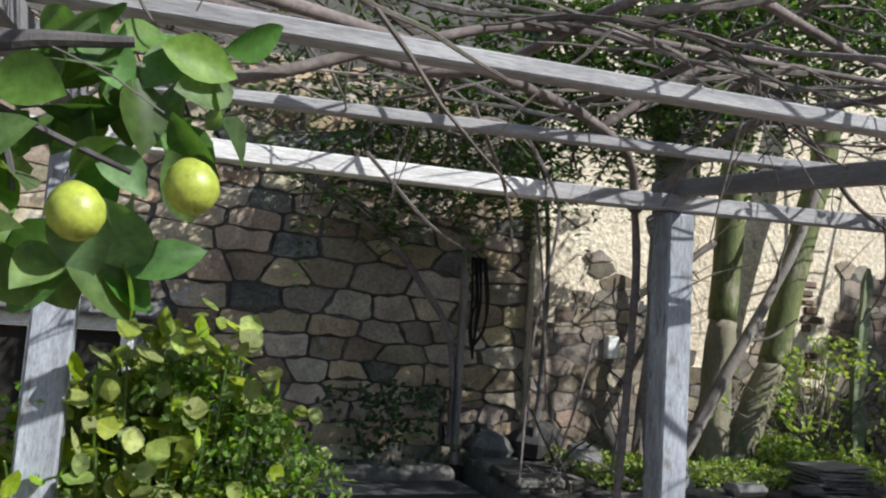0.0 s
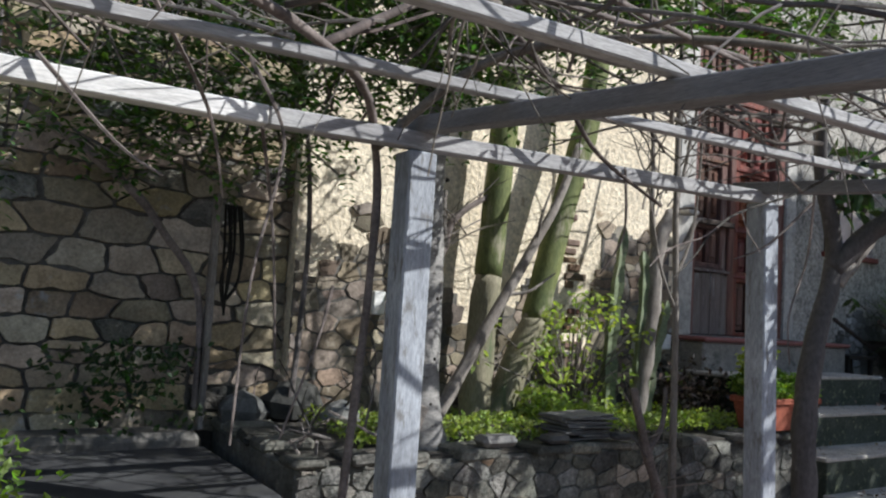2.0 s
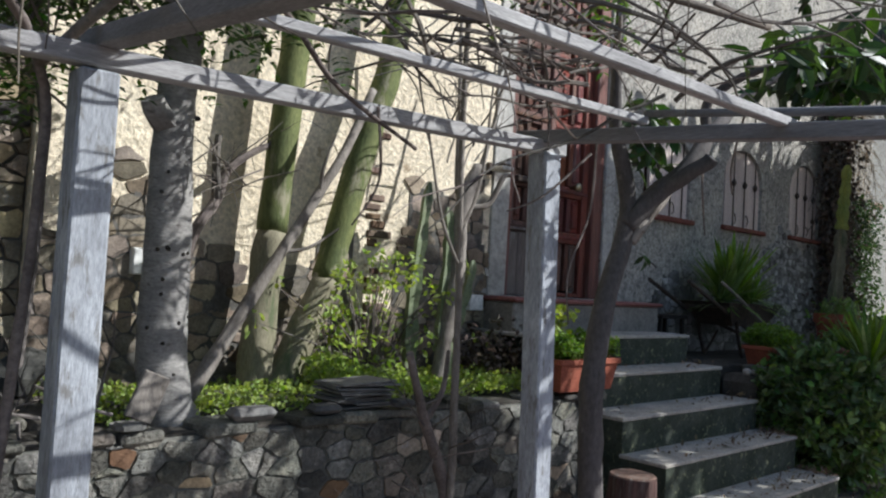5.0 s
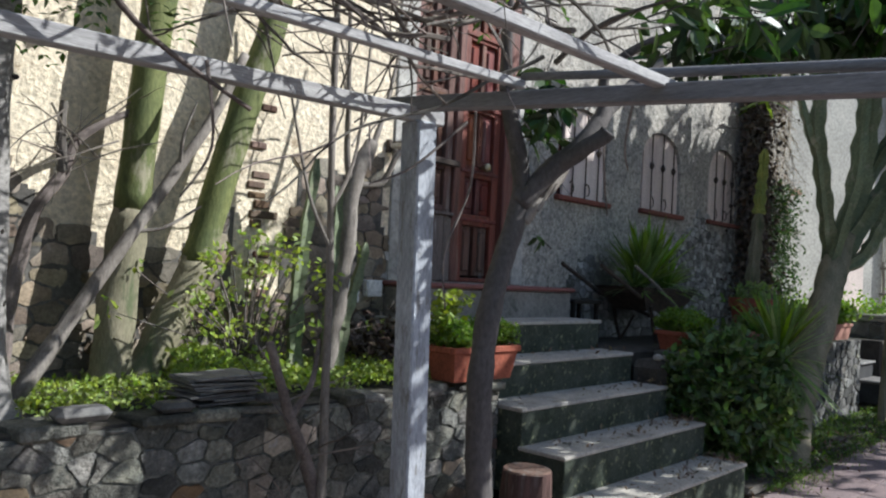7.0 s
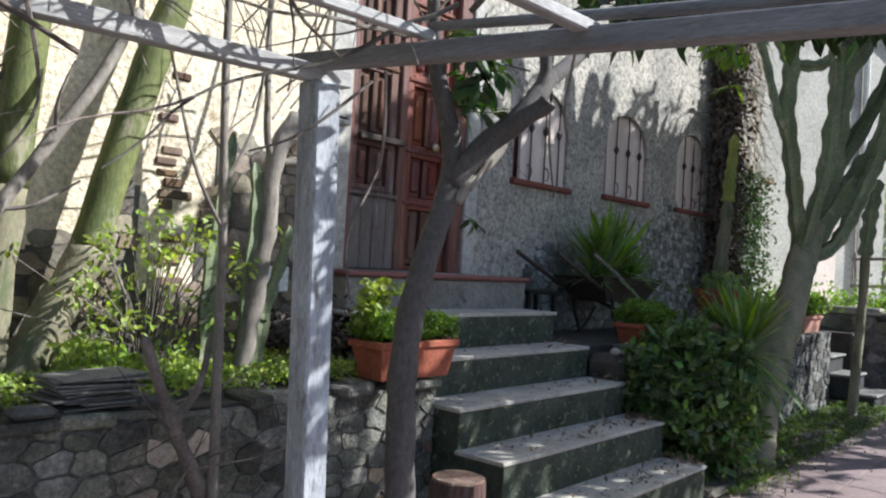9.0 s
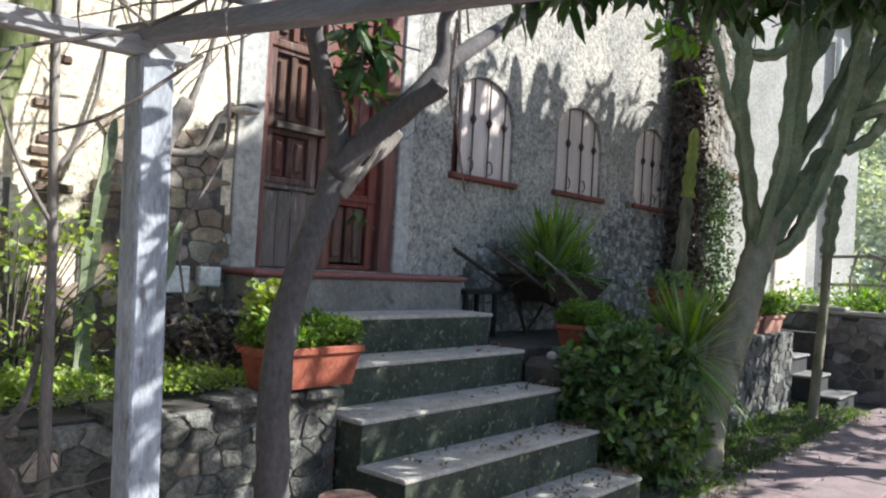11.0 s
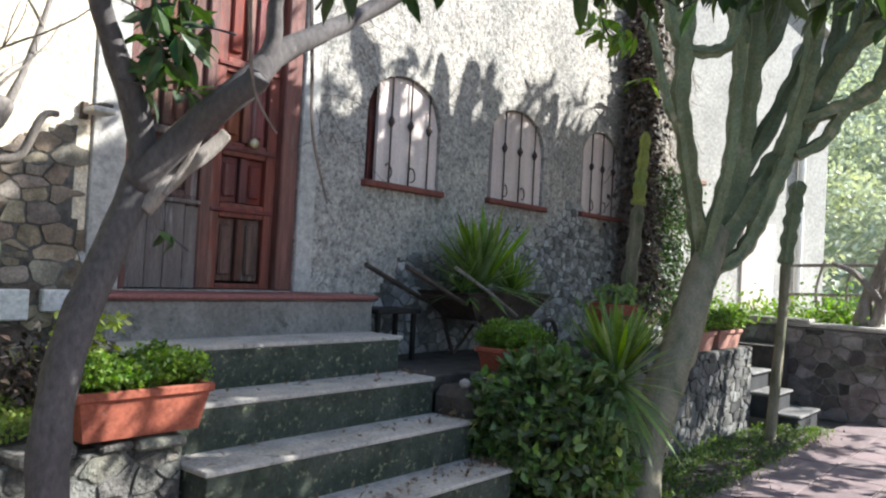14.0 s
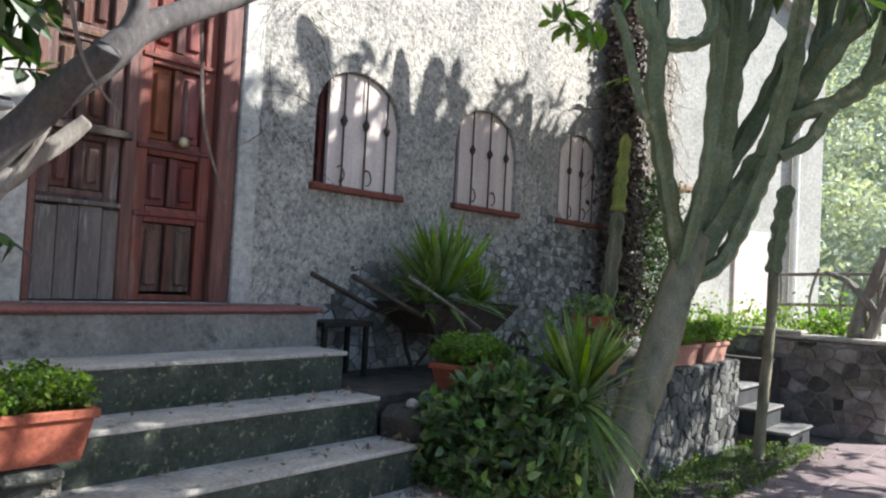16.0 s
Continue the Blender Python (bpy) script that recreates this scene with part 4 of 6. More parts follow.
limb(s, [(10.4, -0.9, -0.03), (10.35, -0.85, 1.2), (10.3, -0.7, 2.4), (10.3, -0.4, 3.6), (10.4, -0.2, 5.0)], 0.16, 0.07, 12)
part("trunk", s, BARK, shade, "", True)
for pts in ([(10.3, -0.7, 2.2), (9.4, -0.5, 3.1), (8.2, -0.2, 3.7)], [(10.3, -0.6, 2.8), (9.6, -0.3, 4.0), (8.9, -0.1, 4.7)], [(10.3, -0.6, 2.6), (11.2, -0.4, 3.8), (12.3, -0.2, 5.3)], [(10.35, -0.3, 4.2), (9.3, -0.1, 5.0), (8.1, -0.1, 5.4)], [(10.4, -0.2, 4.8), (10.9, -0.1, 5.4), (11.9, -0.1, 5.9)]):
    s = Shape()
    limb(s, pts, 0.08, 0.03, 9)
    part("limb", s, BARK, shade, "", True)
s, tw = Shape(), Shape()
for c, sp, n in (((8.0, -0.2, 3.55), (0.45, 0.35, 0.35), 260), ((8.9, -0.1, 4.3), (0.5, 0.35, 0.48), 560), ((10.0, -0.1, 4.75), (0.55, 0.4, 0.5), 640), ((11.2, -0.1, 5.0), (0.6, 0.4, 0.5), 640),
                 ((12.4, -0.1, 5.25), (0.6, 0.4, 0.45), 460), ((11.6, -0.4, 2.5), (0.6, 0.3, 0.3), 130), ((9.4, -0.3, 3.5), (0.5, 0.35, 0.35), 420), ((10.8, -0.3, 3.9), (0.6, 0.4, 0.45), 460), ((12.0, -0.3, 4.4), (0.5, 0.4, 0.4), 240),
                 ((8.1, -0.1, 5.2), (0.25, 0.3, 0.26), 260), ((8.9, -0.1, 5.4), (0.4, 0.35, 0.26), 420), ((9.9, -0.1, 5.5), (0.5, 0.35, 0.26), 480), ((10.9, -0.1, 5.62), (0.5, 0.35, 0.26), 480), ((11.9, -0.1, 5.75), (0.5, 0.35, 0.28), 480), ((12.9, -0.1, 5.95), (0.5, 0.35, 0.28), 420)):
    leafy(s, tw, tr, c, sp, n, 0.2)
part("crown", s, LEAF_DARK, shade)
part("twig_growth", tw, BARK, shade)


# ---- big candelabra cactus ----
def column(shape, pts, r0, r1, sides=10, steps=6, joint=0.19, ribs=0.36):
    """A ribbed, jointed cactus arm with a blunt tip."""
    path = smooth_path(pts, steps)
    n = len(path)
    rad = [(r0 + (r1 - r0) * i / (n - 1)) * (1 + joint * math.sin(i * 1.7)) for i in range(n)]
    rad[-1] *= 0.45
    if n > 2:
        rad[-2] *= 0.85
        rad[-3] *= 0.95
    shape.tube(path, rad, sides, ribs, 0.08)


big = thing("candelabra_cactus", (7.5, 2.1, 0.0), "tall branching candelabra cactus with a corky leaning trunk", "cactus")
s = Shape()
limb(s, [(7.12, 2.02, -0.05), (7.37, 2.1, 0.32), (7.63, 2.1, 0.69), (7.86, 2.1, 0.97), (8.11, 2.1, 1.35), (8.35, 2.12, 1.6), (8.5, 2.12, 1.78)], 0.125, 0.10, 14, 0.09, 0.22)
part("trunk", s, CACTUS_OLD, big, "", True)


def arm(r0, r1, *pts):
    """One jointed arm of the big cactus."""
    s = Shape()
    column(s, pts, r0, r1, 10, 6, 0.14, 0.26)
    part("arm", s, CACTUS, big)


arm(0.05, 0.05, (8.40, 2.15, 1.47), (8.54, 1.97, 1.61), (8.58, 1.86, 1.83), (8.61, 1.77, 2.08), (8.64, 1.7, 2.3), (8.66, 1.62, 2.6))
arm(0.09, 0.07, (8.50, 2.15, 1.6), (8.62, 2.06, 2.07), (8.64, 2.01, 2.57), (8.65, 1.97, 3.03), (8.67, 1.95, 3.53), (8.75, 2.05, 4.1), (8.83, 2.12, 4.6))
arm(0.085, 0.075, (8.5, 2.12, 1.65), (8.69, 1.86, 2.17), (8.74, 1.69, 2.43), (8.79, 1.55, 2.77), (8.86, 1.36, 3.13), (8.93, 1.14, 3.43), (8.98, 0.99, 3.86))
arm(0.038, 0.04, (8.66, 1.63, 2.35), (8.72, 1.46, 2.46), (8.75, 1.35, 2.66), (8.80, 1.23, 2.8), (8.85, 1.07, 2.89), (8.89, 0.95, 3.12))
arm(0.04, 0.04, (8.23, 2.12, 1.51), (8.16, 2.0, 1.94), (8.14, 1.92, 2.25), (8.14, 1.9, 2.67), (8.15, 1.89, 3.01), (8.13, 1.95, 3.34), (8.05, 2.1, 3.9), (8.05, 2.12, 4.44))
arm(0.055, 0.05, (8.33, 2.16, 1.54), (8.12, 2.14, 1.89), (7.91, 2.13, 2.26), (7.75, 2.13, 2.61), (7.71, 2.1, 2.93), (7.69, 2.16, 3.12), (7.66, 2.24, 3.51), (7.65, 2.25, 4.0), (7.51, 2.2, 4.45))
arm(0.036, 0.038, (7.71, 2.11, 2.95), (7.80, 1.98, 2.93), (7.93, 1.9, 3.0), (8.00, 1.86, 3.18), (8.05, 1.88, 3.6), (7.9, 2.0, 4.1), (7.8, 2.1, 4.5))
arm(0.026, 0.026, (7.80, 2.14, 2.48), (7.64, 2.14, 2.49), (7.58, 2.18, 2.69), (7.56, 2.25, 2.99), (7.53, 2.32, 3.18))
arm(0.043, 0.04, (7.71, 2.1, 2.91), (7.76, 2.1, 3.21), (7.81, 2.11, 3.65), (7.85, 2.13, 4.1))
arm(0.058, 0.05, (8.68, 2.0, 3.0), (8.80, 1.83, 3.37), (8.83, 1.76, 3.94), (8.9, 1.8, 4.4))
arm(0.058, 0.05, (8.66, 1.72, 2.35), (8.63, 1.57, 2.86), (8.64, 1.53, 3.21), (8.65, 1.5, 3.77))
arm(0.058, 0.05, (8.64, 2.05, 2.15), (8.81, 1.82, 2.69), (8.86, 1.66, 3.09), (8.89, 1.56, 3.46), (8.91, 1.51, 3.95))
arm(0.052, 0.048, (8.83, 1.5, 2.85), (8.98, 1.46, 3.3), (9.0, 1.4, 3.83))
arm(0.052, 0.048, (8.86, 1.34, 3.12), (8.89, 1.27, 3.48), (8.90, 1.23, 3.92))
arm(0.046, 0.046, (8.68, 1.60, 2.60), (8.75, 1.35, 2.7), (8.81, 1.19, 2.78), (8.84, 1.09, 3.01), (8.86, 1.02, 3.4))
arm(0.052, 0.045, (8.66, 1.97, 3.2), (8.60, 2.1, 3.5), (8.50, 2.15, 4.0), (8.44, 2.12, 4.56))
arm(0.05, 0.045, (8.75, 2.05, 2.9), (9.05, 2.15, 3.2), (9.15, 2.15, 3.8), (9.05, 2.12, 4.48))
arm(0.05, 0.045, (8.7, 2.0, 2.7), (9.3, 2.2, 3.1), (9.75, 2.2, 3.6), (9.95, 2.15, 4.2), (10.0, 2.12, 4.6))

thin = thing("slender_cactus", (10.1, 2.05, 0.0), "slender bare-stemmed cactus with a green club top", "cactus")
s = Shape()
limb(s, [(9.95, 2.1, -0.03), (10.02, 2.1, 0.45), (10.16, 2.1, 1.1), (10.2, 2.1, 1.62)], 0.045, 0.04, 9, 0.06)
part("stem", s, CACTUS_OLD, thin, "", True)
s = Shape()
column(s, [(10.2, 2.1, 1.6), (10.3, 2.1, 1.9), (10.42, 2.1, 2.15), (10.52, 2.1, 2.4)], 0.05, 0.06)
part("club", s, CACTUS, thin)

column_cactus = thing("column_cactus", (9.35, 3.2, 0.80), "single tall column cactus with a yellow-green tip", "cactus")
s = Shape()
column(s, [(9.27, 3.2, 0.78), (9.30, 3.2, 1.25), (9.38, 3.2, 1.7), (9.43, 3.2, 2.1)], 0.056, 0.046, 10)
part("stem", s, CACTUS_OLD, column_cactus)
s = Shape()
column(s, [(9.43, 3.2, 2.08), (9.45, 3.2, 2.3), (9.49, 3.2, 2.5), (9.52, 3.2, 2.78)], 0.05, 0.036, 10)
part("tip", s, CACTUS_YOUNG, column_cactus)

# ---- creeper at the house corner ----
ir = random.Random(17)
creeper = thing("dry_creeper", (10.1, 3.5, 0.8), "dense dry creeper hanging down the house corner", "creeper")
s = Shape()
for _ in range(170):
    x = ir.gauss(9.98, 0.13)
    z = ir.uniform(1.2, 4.2)
    twigs(s, ir, (x, 3.58 - ir.random() * 0.2, z), (ir.uniform(-0.4, 0.4), ir.uniform(-0.4, 0.1), -1), ir.uniform(0.3, 0.8), ir.uniform(0.004, 0.009), 0.7, 1, 4)
part("stem_growth", s, TWIG, creeper)
s = Shape()
for _ in range(6500):
    z = ir.uniform(0.95, 4.3)
    x = ir.gauss(9.98 + 0.1 * max(0, 2.3 - z), 0.12 + 0.10 * max(0, 2.3 - z))
    s.leaflet((x, 3.57 - abs(ir.gauss(0, 0.12)), z), rand_dir(ir, -0.6), rand_dir(ir), ir.uniform(0.04, 0.085), 0.045)
part("dry_leaves", s, LEAF_CREEPER, creeper)
s = Shape()
for _ in range(2600):
    z = ir.uniform(0.7, 2.3)
    s.leaflet((ir.gauss(10.9, 0.33), 3.56 - abs(ir.gauss(0, 0.08)), z + 0.3), rand_dir(ir, -0.3), rand_dir(ir), ir.uniform(0.03, 0.06), 0.035)
part("green_leaves", s, LEAF_DARK, creeper)
s = Shape()
for _ in range(330):
    x, z = ir.uniform(10.1, 11.4), ir.uniform(2.1, 4.4)
    twigs(s, ir, (x, 3.59 - 0.04 * ir.random(), z), (ir.uniform(-0.7, 0.7), ir.uniform(-0.1, 0.02), -1), ir.uniform(0.2, 0.55), ir.uniform(0.003, 0.006), 0.6, 2, 4)
tagged(part("straw_mat", s, STRAW, creeper, "matted straw-coloured stems"), kind="stuff")
s = Shape()
for k in range(9):
    a = ir.uniform(0, 6.28)
    s.blade((9.75, 3.3, 3.35), (math.cos(a), math.sin(a) * 0.5, -0.1), 0.4, 0.05, 0.3)
part("leaf_tuft", s, LEAF_LIGHT, creeper)

# ---- evergreen hanging over the stone wall ----
er = random.Random(41)
ever = thing("evergreen_climber", (1.6, 3.6, 0.8), "dark evergreen climber hanging over the stone wall", "climber")
s, st = Shape(), Shape()
for c, sp, n in (((0.95, 3.2, 2.2), (0.3, 0.2, 0.16), 170), ((1.5, 2.85, 2.35), (0.3, 0.22, 0.16), 230), ((1.95, 2.65, 2.42), (0.24, 0.18, 0.15), 200), ((1.2, 2.7, 2.7), (0.4, 0.3, 0.2), 200), ((1.9, 2.4, 2.7), (0.25, 0.2, 0.16), 150), ((2.35, 2.45, 2.78), (0.24, 0.18, 0.14), 170), ((2.75, 2.25, 2.82), (0.24, 0.16, 0.1), 130), ((3.2, 2.0, 2.82), (0.24, 0.14, 0.09), 60), ((2.9, 1.75, 2.44), (0.22, 0.12, 0.06), 60), ((2.4, 1.9, 2.5), (0.22, 0.12, 0.07), 80),
                 ((0.5, 3.25, 2.45), (0.25, 0.18, 0.2), 80), ((0.95, 3.35, 1.95), (0.22, 0.1, 0.08), 60), ((1.5, 3.25, 2.05), (0.22, 0.14, 0.07), 60), ((1.7, 2.3, 2.45), (0.26, 0.16, 0.1), 110), ((2.45, 2.6, 2.45), (0.18, 0.13, 0.08), 30), ((1.7, 2.9, 2.95), (0.5, 0.25, 0.15), 120)):
    for _ in range(n):
        p = Vector(c) + Vector((er.gauss(0, sp[0]), min(0.28, er.gauss(0, sp[1])), er.gauss(0, sp[2])))
        spray(s, er, p, rand_dir(er, -0.35), er.uniform(0.12, 0.24), 0.052)
        if er.random() < 0.25:
            st.tube([p, p + rand_dir(er, 0.6) * 0.25], [0.003, 0.006], 4)
part("foliage", s, LEAF_FERN, ever)
for pts, r0 in (([(0.52, 3.5, 2.0), (0.75, 3.5, 1.86), (0.97, 3.5, 1.70), (1.1, 3.5, 1.55), (1.28, 3.52, 1.29), (1.3, 3.5, 0.8)], 0.022), ([(1.7, 3.4, 0.8), (1.75, 3.45, 1.6), (1.6, 3.3, 2.2), (1.3, 3.2, 2.6)], 0.014)):
    limb(st, pts, r0, r0 * 0.6, 8)
tagged(part("branchwork", st, TWIG, ever), kind="stuff")

# ---- trunks in the raised bed ----
pale = thing("pale_trunk", (2.06, 2.85, 0.74), "pale smooth tree trunk with dark scars", "tree")
s = Shape()
limb(s, [(2.10, 2.86, 0.70), (2.06, 2.86, 0.80), (2.03, 2.86, 1.05), (2.03, 2.86, 1.35), (2.02, 2.86, 1.65), (2.02, 2.86, 1.9), (2.05, 2.9, 2.2), (2.0, 3.0, 2.6)], 0.10, 0.06, 14, 0.0, 0.12)
part("trunk", s, PALE_BARK, pale, "", True)
sc = Shape()
for k in range(16):
    a, z = er.uniform(-2.6, -0.5), er.uniform(0.85, 1.85)
    r = 0.088 - 0.012 * (z - 0.8)
    c = Vector((2.03 + r * math.cos(a), 2.86 + r * math.sin(a), z))
    o = Vector((math.cos(a), math.sin(a), 0))
    sc.tube([c - o * 0.01, c + o * 0.004, c + o * 0.008], [er.uniform(0.006, 0.013), 0.008, 0.003], 7)
part("scars", sc, DARK, pale, "dark branch scars")
s = Shape()
limb(s, [(2.02, 2.86, 1.78), (1.93, 2.8, 1.83), (1.9, 2.78, 1.87)], 0.05, 0.04, 9)
part("stub", s, PALE_BARK, pale)

tall = thing("green_column_cactus", (2.8, 3.4, 0.735), "pair of tall green cactus trunks with grey corky feet", "cactus")
for pts, r0, r1, zc in (([(2.72, 3.4, 0.70), (2.73, 3.4, 1.1), (2.77, 3.4, 1.48), (2.81, 3.4, 2.08), (2.84, 3.4, 2.45), (2.9, 3.4, 3.0)], 0.085, 0.075, 0), ([(2.83, 3.38, 0.70), (2.95, 3.38, 0.98), (3.09, 3.38, 1.26), (3.2, 3.38, 1.7), (3.31, 3.38, 2.09), (3.42, 3.38, 2.45), (3.5, 3.38, 3.0)], 0.085, 0.07, 0)):
    foot = Shape()
    limb(foot, pts[:3], r0, r0 * 0.86, 10, 0.1)
    part("foot", foot, CACTUS_OLD, tall, "grey corky foot", True)
    s = Shape()
    column(s, pts[2:], r0 * 0.86, r1, 14, 6, 0.02, 0.05)
    part("stem", s, CACTUS_STEM, tall, "", True)

dead = thing("dead_branch", (2.24, 3.05, 0.74), "grey dead branch leaning across the bed", "branch")
s = Shape()
limb(s, [(2.20, 3.03, 0.72), (2.52, 3.05, 1.22), (2.68, 3.05, 1.47), (2.93, 3.06, 1.87), (3.1, 3.1, 2.2)], 0.032, 0.02, 8, 0, 0.3)
part("wood", s, DEAD, dead, "", True)
for pts in ([(2.62, 3.05, 1.38), (2.72, 3.0, 1.4), (2.86, 2.97, 1.5)], [(2.8, 3.05, 1.66), (2.78, 3.0, 1.78), (2.82, 2.98, 1.92)]):
    s = Shape()
    limb(s, pts, 0.011, 0.004, 6, 0, 0.3)
    part("side_twig", s, DEAD, dead)
dead2 = thing("dark_dead_limb", (2.3, 3.4, 0.735), "dark forked dead limb against the wall", "branch")
s = Shape()
limb(s, [(2.28, 3.42, 0.70), (2.33, 3.42, 1.2), (2.38, 3.4, 1.44), (2.48, 3.4, 1.61), (2.53, 3.4, 1.76), (2.74, 3.4, 1.91)], 0.035, 0.014, 8, 0, 0.4)
limb(s, [(2.48, 3.4, 1.61), (2.46, 3.4, 1.75), (2.46, 3.4, 1.9)], 0.026, 0.016, 8, 0, 0.4)
for _ in range(10):
    twigs(s, er, (er.uniform(2.4, 2.7), 3.4, er.uniform(1.6, 1.9)), rand_dir(er, 0.5), 0.4, 0.005)
part("wood", s, TWIG, dead2)
twist = thing("twisted_trunk", (3.75, 3.2, 0.735), "twisted bare trunk with cut limbs", "tree")
s = Shape()
limb(s, [(3.73, 3.2, 0.70), (3.77, 3.2, 0.95), (3.80, 3.2, 1.2), (3.83, 3.2, 1.41), (3.85, 3.2, 1.72), (3.97, 3.2, 1.95)], 0.05, 0.04, 9, 0, 0.5)
part("trunk", s, DEAD, twist, "", True)
for pts, r0, r1 in (([(3.85, 3.2, 1.7), (3.80, 3.2, 1.85), (3.78, 3.2, 2.3), (3.75, 3.2, 2.9)], 0.022, 0.008), ([(3.97, 3.2, 1.93), (4.06, 3.2, 2.2), (4.2, 3.2, 2.8)], 0.018, 0.007), ([(3.86, 3.2, 1.72), (4.0, 3.15, 1.74), (4.06, 3.1, 1.9), (4.12, 3.1, 1.92)], 0.02, 0.012)):
    s = Shape()
    limb(s, pts, r0, r1, 7)
    part("limb", s, DEAD, twist, "", True)
s = Shape()
for _ in range(12):
    twigs(s, er, (er.uniform(3.7, 4.1), 3.2, er.uniform(1.9, 2.5)), rand_dir(er, 1.2), er.uniform(0.4, 0.9), 0.006)
part("twig_growth", s, DEAD, twist)
pole = thing("sapling", (3.1, 2.42, 0.0), "straight bare sapling in front of the bed wall", "sapling")
s = Shape()
limb(s, [(3.13, 2.42, -0.03), (3.12, 2.42, 0.43), (3.11, 2.42, 0.9), (3.10, 2.42, 1.28), (3.07, 2.42, 1.88), (3.05, 2.4, 2.6)], 0.02, 0.012, 8)
part("stem", s, DEAD, pole, "", True)
for pts in ([(3.09, 2.42, 1.5), (3.2, 2.42, 1.75), (3.25, 2.42, 2.3)], [(3.09, 2.42, 1.36), (2.98, 2.42, 1.55), (2.86, 2.4, 1.9)]):
    s = Shape()
    limb(s, pts, 0.009, 0.004, 6)
    part("side_shoot", s, DEAD, pole)
fork = thing("forked_stem", (3.12, 2.42, 0.0), "dark forked dead stem before the bed wall", "branch")
s = Shape()
limb(s, [(3.2, 2.46, -0.03), (3.10, 2.45, 0.44), (2.97, 2.44, 0.72), (2.90, 2.43, 0.88), (2.85, 2.42, 1.0)], 0.028, 0.015, 8, 0, 0.5)
part("stem", s, TWIG, fork, "", True)
s = Shape()
limb(s, [(2.97, 2.44, 0.72), (3.06, 2.44, 0.84), (3.1, 2.46, 1.0)], 0.018, 0.008, 7)
part("prong", s, TWIG, fork)
s = Shape()
for _ in range(14):
    twigs(s, er, (er.uniform(2.9, 3.2), 2.42, er.uniform(0.3, 0.9)), rand_dir(er, 0.6), er.uniform(0.25, 0.6), 0.004)
part("twig_growth", s, TWIG, fork)

cacti = thing("small_cactus", (3.67, 3.32, 0.735), "slim green cactus column before the plaster", "cactus", "slim cacti in the bed")
s = Shape()
column(s, [(3.63, 3.32, 0.70), (3.62, 3.32, 1.1), (3.66, 3.32, 1.5), (3.70, 3.32, 1.84)], 0.04, 0.02, 8)
part("stem", s, CACTUS, cacti)
cacti = thing("small_cactus", (3.9, 3.2, 0.735), "slim green cactus with a forked arm", "cactus", "slim cacti in the bed")
s = Shape()
column(s, [(3.82, 3.22, 0.70), (3.86, 3.22, 1.0), (3.93, 3.22, 1.22), (3.98, 3.22, 1.42)], 0.03, 0.02, 8)
column(s, [(3.76, 3.22, 0.9), (3.76, 3.22, 1.1), (3.78, 3.22, 1.5), (3.76, 3.22, 1.7)], 0.03, 0.02, 8)
column(s, [(3.85, 3.22, 0.95), (3.77, 3.22, 1.0), (3.76, 3.22, 1.08)], 0.025, 0.025, 8)
part("stem", s, CACTUS, cacti)

# plants in the bed
pr = random.Random(51)
s = Shape()
ground_cover(s, pr, 6500, (1.75, 4.4), (2.78, 3.5), 0.735, 0.026, 0.09, lambda x, y: not (2.72 < x < 3.0 and y < 3.0) and not (x > 3.85 and y < 2.95))
ground_cover(s, pr, 2600, (2.95, 3.5), (2.95, 3.4), 0.735, 0.03, 0.19)
ground_cover(s, pr, 1600, (3.7, 4.35), (2.75, 3.2), 0.735, 0.024, 0.12)
solid("bed_ground_cover", s, LEAF_SUNNY, "low green ground cover in the raised bed, coloured as if sunlit", "ground cover", kind="stuff")
shrub = thing("leafy_shrub", (3.35, 3.35, 0.735), "sunlit light-green shrub against the wall", "shrub")
s, st = Shape(), Shape()
for _ in range(70):
    p = Vector((pr.gauss(3.38, 0.26), pr.gauss(3.3, 0.09), pr.uniform(0.82, 1.42)))
    st.tube([(3.35 + (p.x - 3.35) * 0.3, 3.35, 0.72), (p + Vector((3.35, 3.35, 0.72))) / 2 + Vector((0, 0, 0.06)), p], [0.005, 0.004, 0.002], 4)
    for k in range(9):
        s.leaf(p + rand_dir(pr) * 0.05, rand_dir(pr), rand_dir(pr, 1), pr.uniform(0.03, 0.052), 0.022)
part("leaves", s, LEAF_SUNNY, shrub)
part("stem_growth", st, TWIG, shrub)
pile = thing("slate_pile", (2.85, 2.75, 0.745), "short stack of flat grey slates on the coping", "slates")
for k in range(10):
    m = pose(2.86 + pr.uniform(-0.035, 0.035), 2.76 + pr.uniform(-0.015, 0.015), 0.75 + 0.0102 * k, pr.uniform(-2, 2), pr.uniform(-2, 2), pr.uniform(-8, 8))
    w = pr.uniform(0.11, 0.16)
    part("slate", Shape().box(-w, w, -0.1, 0.1, -0.0042, 0.0042, 0.002, m), SLATE, pile)
for x, w in ((2.62, 0.07), (2.3, 0.09), (3.02, 0.06), (1.85, 0.05)):
    solid("loose_stone", Shape().box(x - w, x + w, 2.6, 2.7, 0.742, 0.742 + w * 0.5, 0.02, pose(0, 0, 0)), SLATE, "pale loose stone on the bed coping", "stone", "loose coping stones")

# ---- wall plates and lamp ----
for x0, x1, z0 in ((4.09, 4.245, 1.08), (4.30, 4.425, 1.115)):
    solid("wall_plate", Shape().box(x0, x1, FACE - 0.05, FACE + 0.002, z0, 1.215, 0.006), WHITE_PAINT, "blank white box lid on the wall", "cover plate", "white cover plates")
